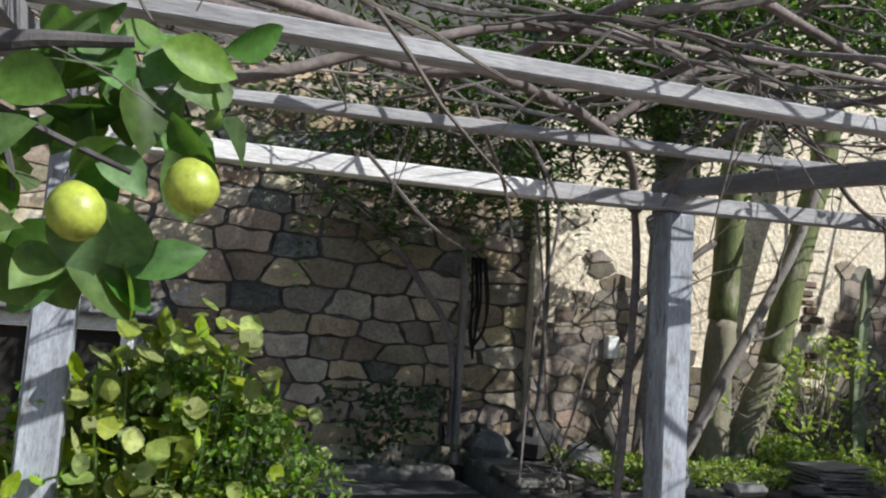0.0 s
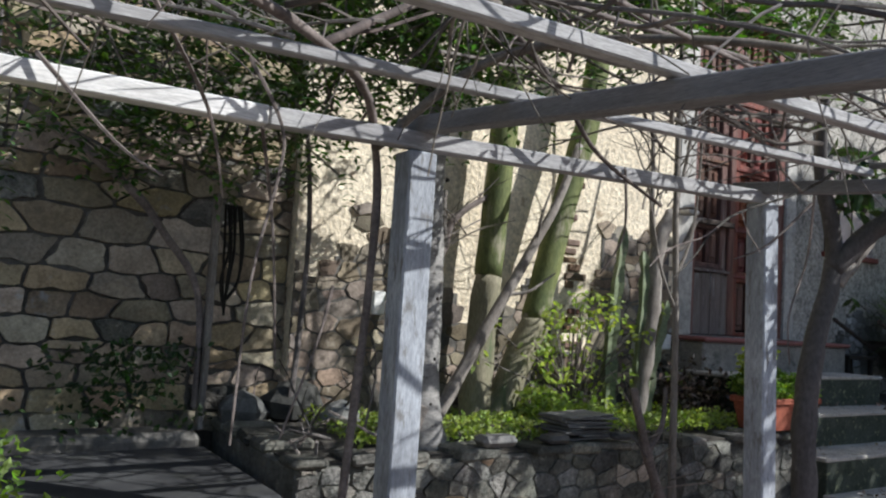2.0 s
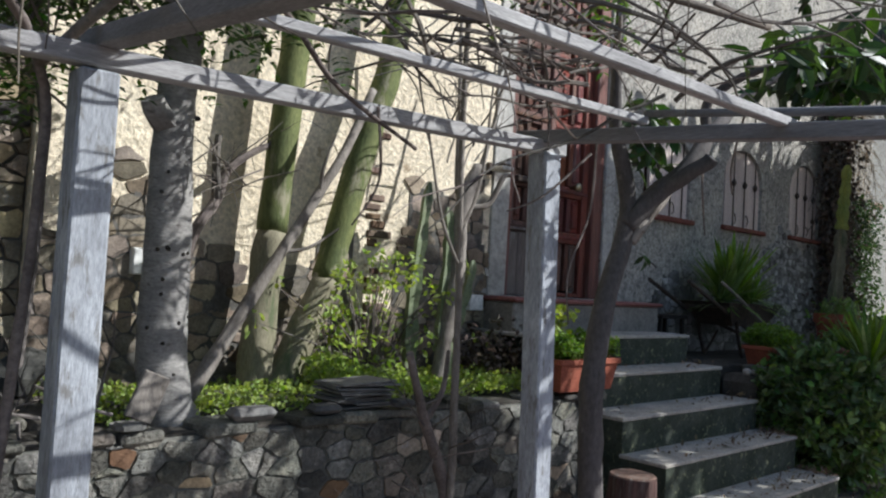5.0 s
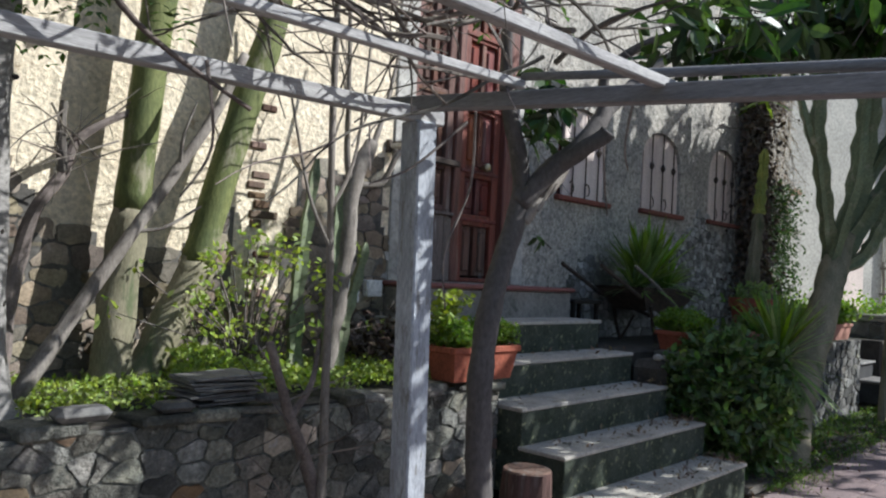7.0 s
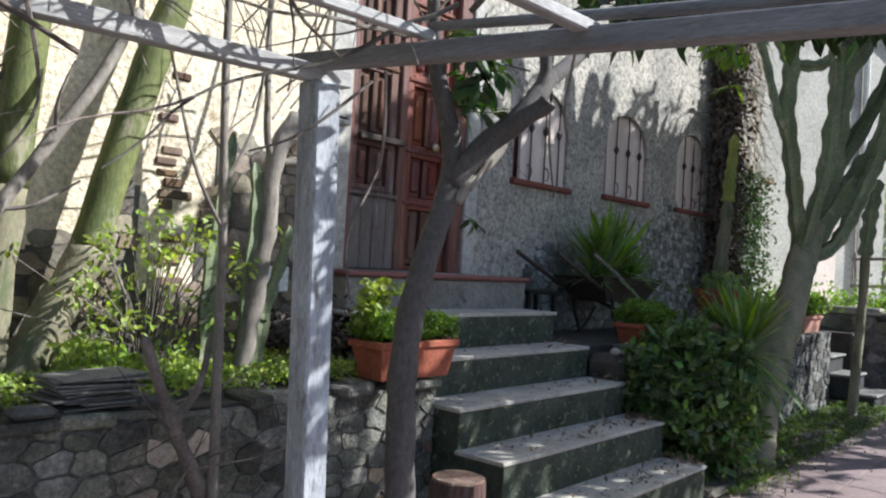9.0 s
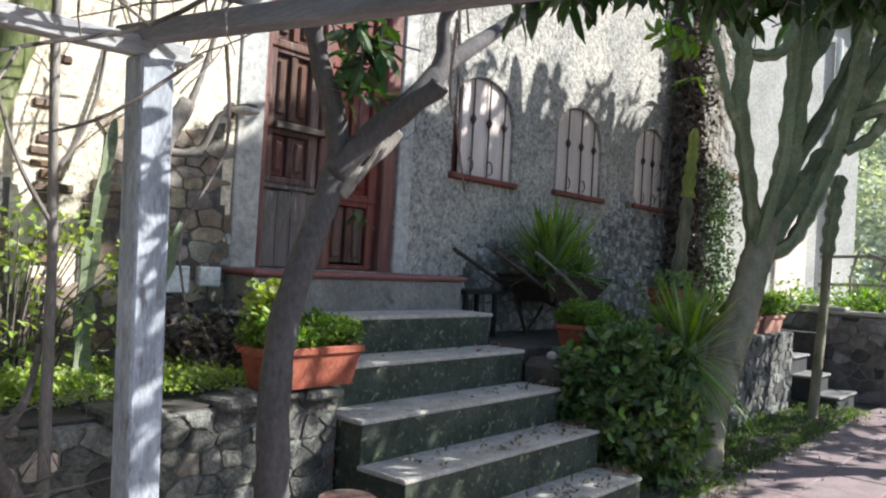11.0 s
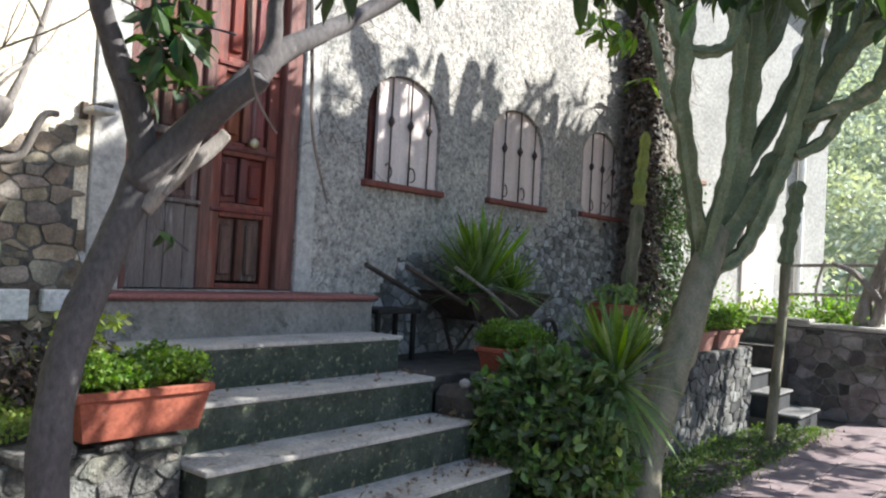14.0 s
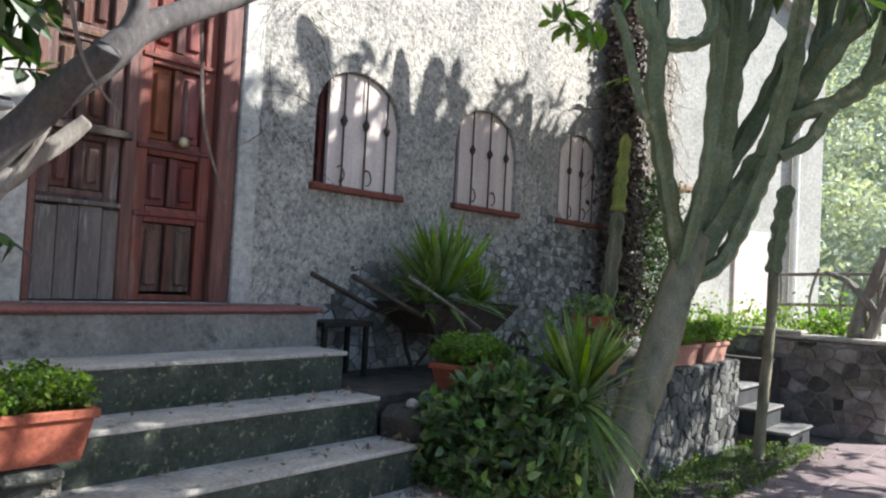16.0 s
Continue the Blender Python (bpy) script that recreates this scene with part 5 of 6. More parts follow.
solid("wall_plate", Shape().box(2.17, 2.24, FACE - 0.05, FACE + 0.002, 1.24, 1.36, 0.006), WHITE_PAINT, "small white junction box on the stone wall", "cover plate", "white cover plates")
lampw = thing("wall_lamp", (4.47, FACE, 2.02), "small grey bracket lamp beside the door", "lamp")
part("bracket", Shape().box(4.43, 4.46, FACE - 0.03, FACE + 0.002, 2.0, 2.08, 0.004).box(4.46, 4.52, FACE - 0.14, FACE - 0.02, 2.055, 2.07, 0.003), IRON, lampw)
part("shade", Shape().box(4.42, 4.53, FACE - 0.16, FACE - 0.05, 2.02, 2.05, 0.008), SMOOTH_PLASTER, lampw)


# ---- planters ----
def trough(name, x0, x1, y0, y1, z, h, mat, label, group=""):
    """A tapering clay trough with a rolled rim and soil in it."""
    pot = thing(name, ((x0 + x1) / 2, (y0 + y1) / 2, z), label, "planter", group)
    t, k = 0.018, 0.035
    a = [(x0 + k, y0 + k * 0.7), (x1 - k, y0 + k * 0.7), (x1 - k, y1 - k * 0.7), (x0 + k, y1 - k * 0.7)]
    b = [(x0, y0), (x1, y0), (x1, y1), (x0, y1)]
    c = [(x0 + t, y0 + t), (x1 - t, y0 + t), (x1 - t, y1 - t), (x0 + t, y1 - t)]
    vs = [(*q, z) for q in a] + [(*q, z + h) for q in b] + [(*q, z + h) for q in c] + [(*q, z + h - 0.06) for q in c]
    fs = [(3, 2, 1, 0)] + [(i + 4 * j, (i + 1) % 4 + 4 * j, (i + 1) % 4 + 4 + 4 * j, i + 4 + 4 * j) for j in range(3) for i in range(4)] + [(12, 13, 14, 15)]
    body = Shape().add(vs, fs)
    part("pot", body, mat, pot)
    e = 0.010
    part("rim", Shape().box(x0 - e, x1 + e, y0 - e, y0 + 0.016, z + h - 0.03, z + h + 0.003, 0.005).box(x0 - e, x1 + e, y1 - 0.016, y1 + e, z + h - 0.03, z + h + 0.003, 0.005)
         .box(x0 - e, x0 + 0.016, y0 + 0.0165, y1 - 0.0165, z + h - 0.03, z + h + 0.003, 0.005).box(x1 - 0.016, x1 + e, y0 + 0.0165, y1 - 0.0165, z + h - 0.03, z + h + 0.003, 0.005), mat, pot)
    part("soil", Shape().box(x0 + t, x1 - t, y0 + t, y1 - t, z + h - 0.059, z + h - 0.03, 0.004), SOIL, pot)
    return pot


def fill_trough(pot, r, x0, x1, y0, y1, z, n, height, mat, size=0.03):
    s, st = Shape(), Shape()
    for _ in range(n):
        x, y = r.uniform(x0 - 0.02, x1 + 0.02), r.uniform(y0 - 0.03, y1 + 0.02)
        hgt = height * (0.35 + 0.65 * r.random()) * (0.7 + 0.5 * noise.noise(Vector((x * 6, y * 6, 1))))
        p = Vector((x, y, z + hgt))
        if r.random() < 0.25:
            st.tube([(x * 0.8 + 0.2 * (x0 + x1) / 2, (y0 + y1) / 2, z - 0.04), p], [0.003, 0.0015], 4)
        for k in range(4):
            s.leaflet(p + rand_dir(r) * 0.022, rand_dir(r, 0.2), rand_dir(r, 1.2), size * r.uniform(0.6, 1.3), size * 0.8)
    part("herb_foliage", s, mat, pot)
    part("stem_growth", st, LEAF_LIGHT, pot)


kr = random.Random(61)
p1 = trough("terracotta_trough", 4.02, 4.53, 2.58, 2.78, 0.748, 0.17, TERRACOTTA, "orange terracotta trough full of light-green herbs")
fill_trough(p1, kr, 4.03, 4.5, 2.6, 2.77, 0.90, 1300, 0.17, LEAF_LIGHT, 0.021)
s = Shape()
for _ in range(50):
    p = Vector((kr.gauss(4.06, 0.06), kr.uniform(2.62, 2.75), kr.uniform(1.0, 1.17)))
    for k in range(4):
        s.disk(p + rand_dir(kr) * 0.03, rand_dir(kr, 1), kr.uniform(0.012, 0.022))
tagged(part("tall_plant", s, LEAF_YELLOW, p1), kind="stuff")
p2 = trough("terracotta_trough", 6.55, 6.98, 2.62, 2.84, 0.80, 0.14, TERRACOTTA, "orange terracotta trough of mounded herbs above the shrub")
fill_trough(p2, kr, 6.57, 6.98, 2.62, 2.84, 0.92, 900, 0.2, LEAF_LIGHT, 0.024)
p3 = trough("clay_trough", 8.98, 9.62, 2.5, 2.72, 0.803, 0.165, PINK_CLAY, "pale pink clay trough on the terrace wall", "pink troughs on the terrace wall")
fill_trough(p3, kr, 9.0, 9.6, 2.5, 2.72, 0.95, 260, 0.22, LEAF_LIGHT, 0.04)
p4 = trough("clay_trough", 9.72, 10.3, 2.5, 2.72, 0.803, 0.165, PINK_CLAY, "pale pink clay trough on the terrace wall", "pink troughs on the terrace wall")
fill_trough(p4, kr, 9.74, 10.3, 2.5, 2.72, 0.95, 300, 0.24, LEAF_LIGHT, 0.04)
p5 = trough("clay_trough", 7.75, 8.2, 2.5, 2.72, 0.803, 0.12, PINK_CLAY, "pale clay trough half hidden by leaves", "pink troughs on the terrace wall")
fill_trough(p5, kr, 7.76, 8.2, 2.5, 2.72, 0.90, 260, 0.2, LEAF_YUCCA, 0.04)


def round_pot(name, x, y, z, r0, r1, h, mat, label):
    pot = thing(name, (x, y, z), label, "pot")
    part("pot", Shape().tube([(x, y, z), (x, y, z + h * 0.8), (x, y, z + h * 0.8), (x, y, z + h), (x, y, z + h), (x, y, z + h - 0.03)], [r0, r1, r1 * 1.1, r1 * 1.12, r1 * 0.95, r1 * 0.9], 18), mat, pot)
    part("soil", Shape().tube([(x, y, z + h - 0.03), (x, y, z + h - 0.015)], [r1 * 0.88, r1 * 0.86], 14), SOIL, pot)
    return pot


rp = round_pot("round_pot", 8.25, 2.8, 0.80, 0.12, 0.17, 0.40, TERRACOTTA, "tall orange terracotta pot of trailing green leaves")
s = Shape()
for _ in range(260):
    s.leaf((kr.gauss(8.25, 0.12), kr.gauss(2.75, 0.1), kr.uniform(1.1, 1.34)), rand_dir(kr, 0.1), rand_dir(kr, 1), 0.08, 0.028)
part("herb_foliage", s, LEAF_YUCCA, rp)


# ---- sword-leaved plants ----
def rosette(parent, r, c, n, length, width, low=-0.2, mat=LEAF_YUCCA):
    s = Shape()
    for _ in range(n):
        a, e = r.uniform(0, 2 * math.pi), r.uniform(low, 1.35)
        d = (math.cos(a) * math.cos(e), math.sin(a) * math.cos(e), math.sin(e))
        s.blade(Vector(c) + Vector(d) * 0.02, d, length * r.uniform(0.7, 1.1), width, 0.14 * math.cos(e) + (0.12 if e < 0.3 else 0))
    part("leaves", s, mat, parent)


yr = random.Random(71)
yucca = thing("yucca", (6.62, 2.12, 0.0), "spiky green yucca beside the stairs", "yucca")
part("stem", Shape().tube([(6.95, 2.2, -0.03), (6.9, 2.12, 0.4), (6.85, 2.06, 0.78)], [0.05, 0.045, 0.05], 9), BARK, yucca)
rosette(yucca, yr, (6.83, 2.05, 0.80), 150, 0.50, 0.036, -0.8)
# Upward leaves in a paler green: light from above put into their colour.
rosette(yucca, yr, (6.83, 2.05, 0.84), 44, 0.50, 0.042, 0.75, LEAF_LIGHT)

barrow = thing("wheelbarrow", (7.1, 3.2, 0.80), "rusty old wheelbarrow reused as a planter", "wheelbarrow")
t0 = [(6.92, 3.12), (7.55, 3.13), (7.55, 3.42), (6.92, 3.41)]
t1 = [(6.70, 3.04), (7.78, 3.08), (7.78, 3.52), (6.70, 3.48)]
t2 = [(6.73, 3.07), (7.74, 3.11), (7.74, 3.49), (6.73, 3.45)]
part("tray", Shape().add([(*q, 1.06) for q in t0] + [(*q, 1.25) for q in t1] + [(*q, 1.25) for q in t2] + [(*q, 1.20) for q in t2],
                         [(3, 2, 1, 0)] + [(i + 4 * j, (i + 1) % 4 + 4 * j, (i + 1) % 4 + 4 + 4 * j, i + 4 + 4 * j) for j in range(3) for i in range(4)] + [(12, 13, 14, 15)]), IRON, barrow, "rusty tray")
part("soil", Shape().box(6.76, 7.72, 3.12, 3.44, 1.2, 1.225, 0.01), SOIL, barrow)
for y0 in (3.10, 3.44):
    part("handle", Shape().tube([(6.17, y0, 1.40), (6.3, y0, 1.35), (6.72, y0, 1.19), (7.5, y0 + (0.1 if y0 < 3.2 else -0.1), 0.98), (7.95, 3.2 + (0.06 if y0 > 3.2 else -0.06), 0.94)], 0.016, 8), IRON, barrow)
    leg = Shape().tube([(6.95, y0, 1.1), (7.0, y0, 0.95), (7.08, y0, 0.80)], 0.015, 7).tube([(7.3, y0, 1.0), (7.2, y0, 0.9), (7.08, y0, 0.80)], 0.012, 7)
    part("leg", leg, IRON, barrow)
wheel = Shape()
wheel.tube([(7.95 + 0.12 * math.cos(a), 3.2, 0.925 + 0.12 * math.sin(a)) for a in [2 * math.pi * k / 20 for k in range(21)]], 0.018, 7)
wh = part("wheel", wheel, IRON, barrow)
for k in range(3):
    a = math.pi * k / 3
    part("spoke", Shape().tube([(7.95 - 0.12 * math.cos(a), 3.2, 0.925 - 0.12 * math.sin(a)), (7.95 + 0.12 * math.cos(a), 3.2, 0.925 + 0.12 * math.sin(a))], 0.006, 5), IRON, wh)
part("stick", Shape().tube([(6.55, 3.03, 1.41), (6.9, 3.02, 1.26), (7.24, 3.02, 1.10)], 0.012, 6), DEAD, barrow, "grey stick laid across the tray")
by = thing("barrow_yucca", (7.05, 3.2, 1.22), "bright spiky plant growing in the wheelbarrow", "yucca")
rosette(by, yr, (7.08, 3.25, 1.27), 110, 0.52, 0.05, -0.05)
# Steep top leaves lightened by colour, as if catching the light.
rosette(by, yr, (7.1, 3.22, 1.28), 34, 0.58, 0.06, 0.75, LEAF_LIGHT)
rosette(by, yr, (7.5, 3.25, 1.25), 120, 0.36, 0.024, -0.1, LEAF_LIGHT)
rosette(by, yr, (6.85, 3.2, 1.24), 60, 0.36, 0.024, -0.2, LEAF_WEED)

# shrub right of the stairs
bush = thing("dark_shrub", (6.45, 2.15, 0.0), "dense dark-green shrub crowding the stairs", "shrub")
s, st = Shape(), Shape()
for _ in range(760):
    while True:
        q = Vector((yr.uniform(-1, 1), yr.uniform(-1, 1), yr.uniform(-1, 1)))
        if 0.35 < q.length < 1:
            break
    p = Vector((6.60 + q.x * 0.52, 2.28 + q.y * 0.42, 0.48 + q.z * 0.50 + 0.05 * noise.noise(q * 3)))
    if p.z < 0.02 or (p.x < 6.1 and p.z < 0.35 and p.y > 2.0):
        p.z = abs(p.z) + 0.25
    if yr.random() < 0.3:
        st.tube([(6.5, 2.2, 0.05), (p + Vector((6.5, 2.2, 0.2))) / 2, p], [0.006, 0.004, 0.002], 4)
    for k in range(10):
        s.leaf(p + rand_dir(yr) * 0.05, q * 0.6 + rand_dir(yr, 0.1), rand_dir(yr, 1), yr.uniform(0.05, 0.095), 0.04)
for _ in range(420):
    p = Vector((yr.uniform(6.1, 6.5), yr.uniform(2.30, 2.56), yr.uniform(0.25, 0.80)))
    for k in range(6):
        s.leaf(p + rand_dir(yr) * 0.04, Vector((0, -0.5, 0.1)) + rand_dir(yr), rand_dir(yr, 1), yr.uniform(0.05, 0.09), 0.042)
part("leaves", s, LEAF_BUSH, bush)
part("stem_growth", st, TWIG, bush)
s = Shape()
for _ in range(11000):
    x = yr.uniform(6.35, 11.2)
    y = 2.0 + yr.gauss(0, 0.14) + (0.16 if x > 7.2 else 0.05)
    if y > 2.44:
        continue
    s.blade((x, y, -0.01), (yr.uniform(-0.7, 0.7), yr.uniform(-0.9, 0.5), 1), yr.uniform(0.04, 0.13) * (1.3 if y > 2.15 else 0.8), 0.009, 0.4)
solid("grass_strip", s, GRASS, "ragged green grass along the terrace wall", "grass", kind="stuff")
s = Shape()
ground_cover(s, yr, 6500, (6.5, 10.9), (1.88, 2.42), 0.0, 0.03, 0.15)
solid("strip_weeds", s, LEAF_WEED, "low green weeds along the terrace wall", "weeds", kind="stuff")
structure("soil_strip", Shape().box(6.14, 10.65, 1.93, 2.465, -0.03, 0.035, 0.03), SOIL, "earth strip below the terrace wall", "soil")
s = Shape()
for _ in range(420):
    x, y = yr.uniform(6.0, 11.0), 1.95 + yr.gauss(0, 0.16)
    s.leaflet((x, min(y, 2.2), 0.012 + 0.02 * yr.random() + (0.04 if y > 1.93 else 0)), rand_dir(yr), rand_dir(yr, 2), yr.uniform(0.02, 0.06), 0.02)
for i, (ny, nz) in enumerate(NOSE[:4]):
    for _ in range(150 if i < 2 else 40):
        x = min(6.05, 4.5 + abs(yr.gauss(1.5, 0.45)) if yr.random() < 0.7 else yr.uniform(4.5, 6.05))
        s.leaflet((x, ny + yr.uniform(0.02, 0.25), nz + 0.004 + 0.012 * yr.random()), rand_dir(yr), rand_dir(yr, 2.5), yr.uniform(0.02, 0.055), 0.018)
solid("fallen_leaves", s, LEAF_DRY, "dry leaves and litter on the steps and paving", "litter", kind="stuff")
stump = thing("log_stump", (4.13, 2.20, 0.0), "short upright log with a red-brown face", "log")
part("bark", Shape().tube([(4.13, 2.20, -0.03), (4.13, 2.20, 0.2), (4.13, 2.20, 0.405)], [0.125, 0.12, 0.12], 14, 0, 0.15), OLDWOOD, stump)
part("cut_face", Shape().tube([(4.13, 2.20, 0.406), (4.13, 2.20, 0.412)], [0.112, 0.108], 14), OLDWOOD, stump)
for x, y, r in ((6.17, 2.62, 0.035), (6.26, 2.60, 0.03), (6.36, 2.62, 0.032)):
    solid("white_pebble", Shape().tube([(x, y, 0.753), (x, y, 0.753 + r * 0.5), (x, y, 0.753 + r), (x, y, 0.753 + r * 1.4)], [r * 0.6, r, r * 0.9, r * 0.3], 9), SMOOTH_PLASTER, "pale round stone beside the stairs", "stone", "pale stones by the stairs")
crate = thing("low_bench", (6.45, 3.45, 0.80), "small dark wooden bench against the house", "bench")
part("seat", Shape().box(6.18, 6.58, 3.32, 3.55, 1.10, 1.13, 0.006), DARK, crate)
for x in (6.2, 6.53):
    for y in (3.34, 3.50):
        part("leg", Shape().box(x, x + 0.03, y, y + 0.03, 0.80, 1.10, 0.004), DARK, crate)

# ---- geranium and quince at the start ----
gr = random.Random(81)
ger = thing("geranium_bush", (0.0, 2.35, 0.0), "sunlit geranium bush with round yellow-green leaves", "shrub")
s, s2, st = Shape(), Shape(), Shape()
for _ in range(270):
    x = gr.gauss(-0.05, 0.16)
    top = 1.34 - 1.1 * abs(x - 0.08) ** 1.4
    p = Vector((x, gr.gauss(2.2, 0.12), gr.uniform(0.55, top)))
    st.tube([(p.x * 0.6, 2.35, 0.0), (p.x * 0.9, 2.3, p.z * 0.6), p], [0.006, 0.005, 0.003], 4)
    for k in range(3):
        s.disk(p + rand_dir(gr) * 0.05, rand_dir(gr, 0.6) + Vector((0.3, -0.7, 0.3)), gr.uniform(0.02, 0.042))
for _ in range(2300):
    x = gr.gauss(0.22, 0.13) if gr.random() < 0.6 else gr.uniform(-0.7, 0.1)
    p = Vector((x, gr.gauss(2.25, 0.12), gr.uniform(0.35, 1.22 - 0.9 * max(0, x - 0.15) - 0.35 * max(0, -x))))
    for k in range(5):
        s2.leaflet(p + rand_dir(gr) * 0.03, rand_dir(gr, 0.2), rand_dir(gr, 1), gr.uniform(0.018, 0.032), 0.02)
part("round_leaves", s, LEAF_YELLOW, ger)
part("fine_leaves", s2, LEAF_LIGHT, ger)
part("stem_growth", st, LEAF_LIGHT, ger)

quince = thing("quince_tree", (-0.75, 0.75, 0.0), "fruiting quince branch with large green leaves", "tree")
s = Shape()
limb(s, [(-0.75, 0.75, -0.03), (-0.72, 0.76, 0.6), (-0.6, 0.78, 1.1), (-0.42, 0.8, 1.4), (-0.22, 0.8, 1.56), (-0.06, 0.8, 1.6)], 0.03, 0.006, 8)
limb(s, [(-0.25, 0.8, 1.55), (-0.13, 0.8, 1.5), (-0.05, 0.8, 1.47)], 0.005, 0.003, 6)
limb(s, [(-0.2, 0.8, 1.56), (-0.16, 0.8, 1.48), (-0.15, 0.8, 1.44)], 0.005, 0.003, 6)
part("branch", s, BARK, quince)
for fx, fz in ((0.0, 1.447), (-0.096, 1.413)):
    f = Shape()
    rings = [(0.0, 0.003), (0.003, 0.011), (0.012, 0.0205), (0.025, 0.0255), (0.038, 0.0245), (0.049, 0.017), (0.055, 0.008), (0.052, 0.003)]
    ax = Vector((0.25, -0.35, -1)).normalized()
    c0 = Vector((fx, 0.765, fz + 0.035))
    f.tube([c0 + ax * a for a, _ in rings], [r for _, r in rings], 16)
    part("fruit", f, QUINCE, quince, "ripening yellow-green quince", True)
s = Shape()
LEAVES = [(-0.06, 1.55, -0.4, 0.6), (-0.03, 1.52, 0.9, -0.4), (-0.02, 1.50, 0.5, -0.9), (-0.07, 1.50, -0.3, -1), (-0.11, 1.53, -1, 0.3), (-0.13, 1.50, -0.9, -0.5), (-0.15, 1.46, -0.8, -0.7), (-0.1, 1.45, 0.3, -1),
          (-0.05, 1.56, 0.6, 0.8), (-0.02, 1.56, 1, 0.35), (-0.16, 1.42, -0.6, -0.9), (-0.14, 1.40, 0.7, -0.8), (-0.19, 1.44, -1, -0.2), (-0.07, 1.44, 0.5, -1), (-0.2, 1.40, -0.6, -1), (-0.1, 1.38, 0.9, -0.5)]
for x, z, dx, dz in LEAVES:
    s.broad_leaf((x, 0.8 + gr.uniform(-0.04, 0.04), z), (dx, gr.uniform(0.0, 0.5), dz), (gr.uniform(-0.4, 0.6), -1, gr.uniform(-0.1, 0.7)), gr.uniform(0.075, 0.1), gr.uniform(0.05, 0.062), 0.25)
for _ in range(22):
    s.broad_leaf((gr.uniform(-0.32, -0.14), 0.8 + gr.uniform(-0.06, 0.06), gr.uniform(1.36, 1.52)), rand_dir(gr, -0.3), rand_dir(gr, 0.3) + Vector((0, -1, 0)), gr.uniform(0.06, 0.09), 0.045, 0.25)
for _ in range(95):
    x, z = gr.uniform(-0.22, 0.04), gr.uniform(1.36, 1.64)
    if z > 1.5 and x < -0.13 or abs(x - 0.005) < 0.05 and z < 1.52 or abs(x + 0.098) < 0.045 and z < 1.49 and z > 1.40:
        continue
    s.broad_leaf((x, gr.uniform(0.80, 0.9), z), rand_dir(gr, -0.4), rand_dir(gr, 0.3) + Vector((0.2, -0.9, 0.2)), gr.uniform(0.062, 0.09), gr.uniform(0.042, 0.056), 0.25)
part("leaves", s, LEAF_QUINCE, quince, "", True)

# ---- bench slab and clutter by the stone wall ----
bench = thing("stone_bench", (0.9, 2.95, 0.0), "low concrete slab bench on a rubble base", "bench")
part("slab", Shape().box(-0.3, 1.34, 2.53, 3.42, 0.60, 0.645, 0.012), SLAB_SHADED, bench)
part("base", Shape().box(-0.2, 1.24, 2.62, 3.40, -0.03, 0.60, 0.02), MORTAR, bench, "dark rubble base")
s = Shape().box(-0.3, 1.33, 3.43, 3.66, -0.03, 0.70, 0.03)
structure("trim_plinth", s, MORTAR, "dark stone plinth of the wall", "plinth")
board = thing("leaning_board", (1.33, 3.52, 0.65), "grey board leaning on the stone wall", "board")
part("wood", Shape().box(1.315, 1.345, 3.48, 3.53, 0.70, 1.74, 0.006, None), DEAD, board)
rope = thing("hanging_rope", (1.40, 3.52, 1.2), "dark tangled rope hanging on the stone wall", "rope")
s = Shape()
for k in range(7):
    x = 1.38 + 0.012 * k
    s = Shape()
    limb(s, [(x, 3.55, 1.70), (x + gr.uniform(-0.02, 0.02), 3.52, 1.5), (x + gr.uniform(-0.02, 0.02), 3.52, 1.35), (1.405, 3.53, 1.2 + 0.012 * k)], 0.006, 0.006, 5)
    part("strand", s, DARK, rope)
s, st = Shape(), Shape()
for _ in range(90):
    p = Vector((gr.gauss(1.0, 0.16), 3.5 - abs(gr.gauss(0, 0.05)), gr.uniform(0.70, 1.05)))
    for k in range(5):
        s.leaflet(p + rand_dir(gr) * 0.04, rand_dir(gr), rand_dir(gr, 1), 0.04, 0.026)
solid("wall_weeds", s, LEAF_DARK, "dark weeds at the foot of the stone wall", "weeds", kind="stuff")
s = Shape()
for _ in range(26):
    twigs(s, gr, (gr.uniform(1.45, 1.95), gr.uniform(2.7, 3.5), 0.77), rand_dir(gr, 0.3), gr.uniform(0.2, 0.5), 0.007, 0.3, 2)
solid("brushwood", s, TWIG, "dry brushwood heaped in the corner of the bed", "brushwood", kind="stuff")
for x, y, z, w in ((1.5, 3.5, 0.76, 0.09), (1.75, 3.5, 0.78, 0.12), (1.9, 3.3, 0.75, 0.08)):
    solid("boulder", Shape().tube([(x, y, z - 0.03), (x, y, z + w * 0.3), (x + 0.01, y, z + w * 0.9), (x, y, z + w * 1.2)], [w, w * 1.2, w * 0.9, w * 0.2], 8, 0, 0.5), STONE_DARK, "blue-grey boulder at the foot of the wall", "stone", "boulders in the bed")
# A short plank of grey-brown wood.
plankb = solid("leaning_tile", Shape().box(-0.05, 0.05, -0.012, 0.012, 0, 0.17, 0.004, pose(1.93, 2.78, 0.745, 0, 22, 0)), DEAD, "short grey-brown plank leaning on the pale trunk", "tile")

# ---- far terrace things ----
fr = random.Random(91)
fence = thing("branch_fence", (13.1, 2.2, 1.01), "rustic fence of crooked branches", "fence")
for z in (1.32, 1.68):
    part("rail", Shape().tube(smooth_path([(13.05, 0.6, z), (13.0, 1.8, z + 0.02), (13.05, 2.9, z - 0.02)], 4), 0.022, 7), DEAD, fence)
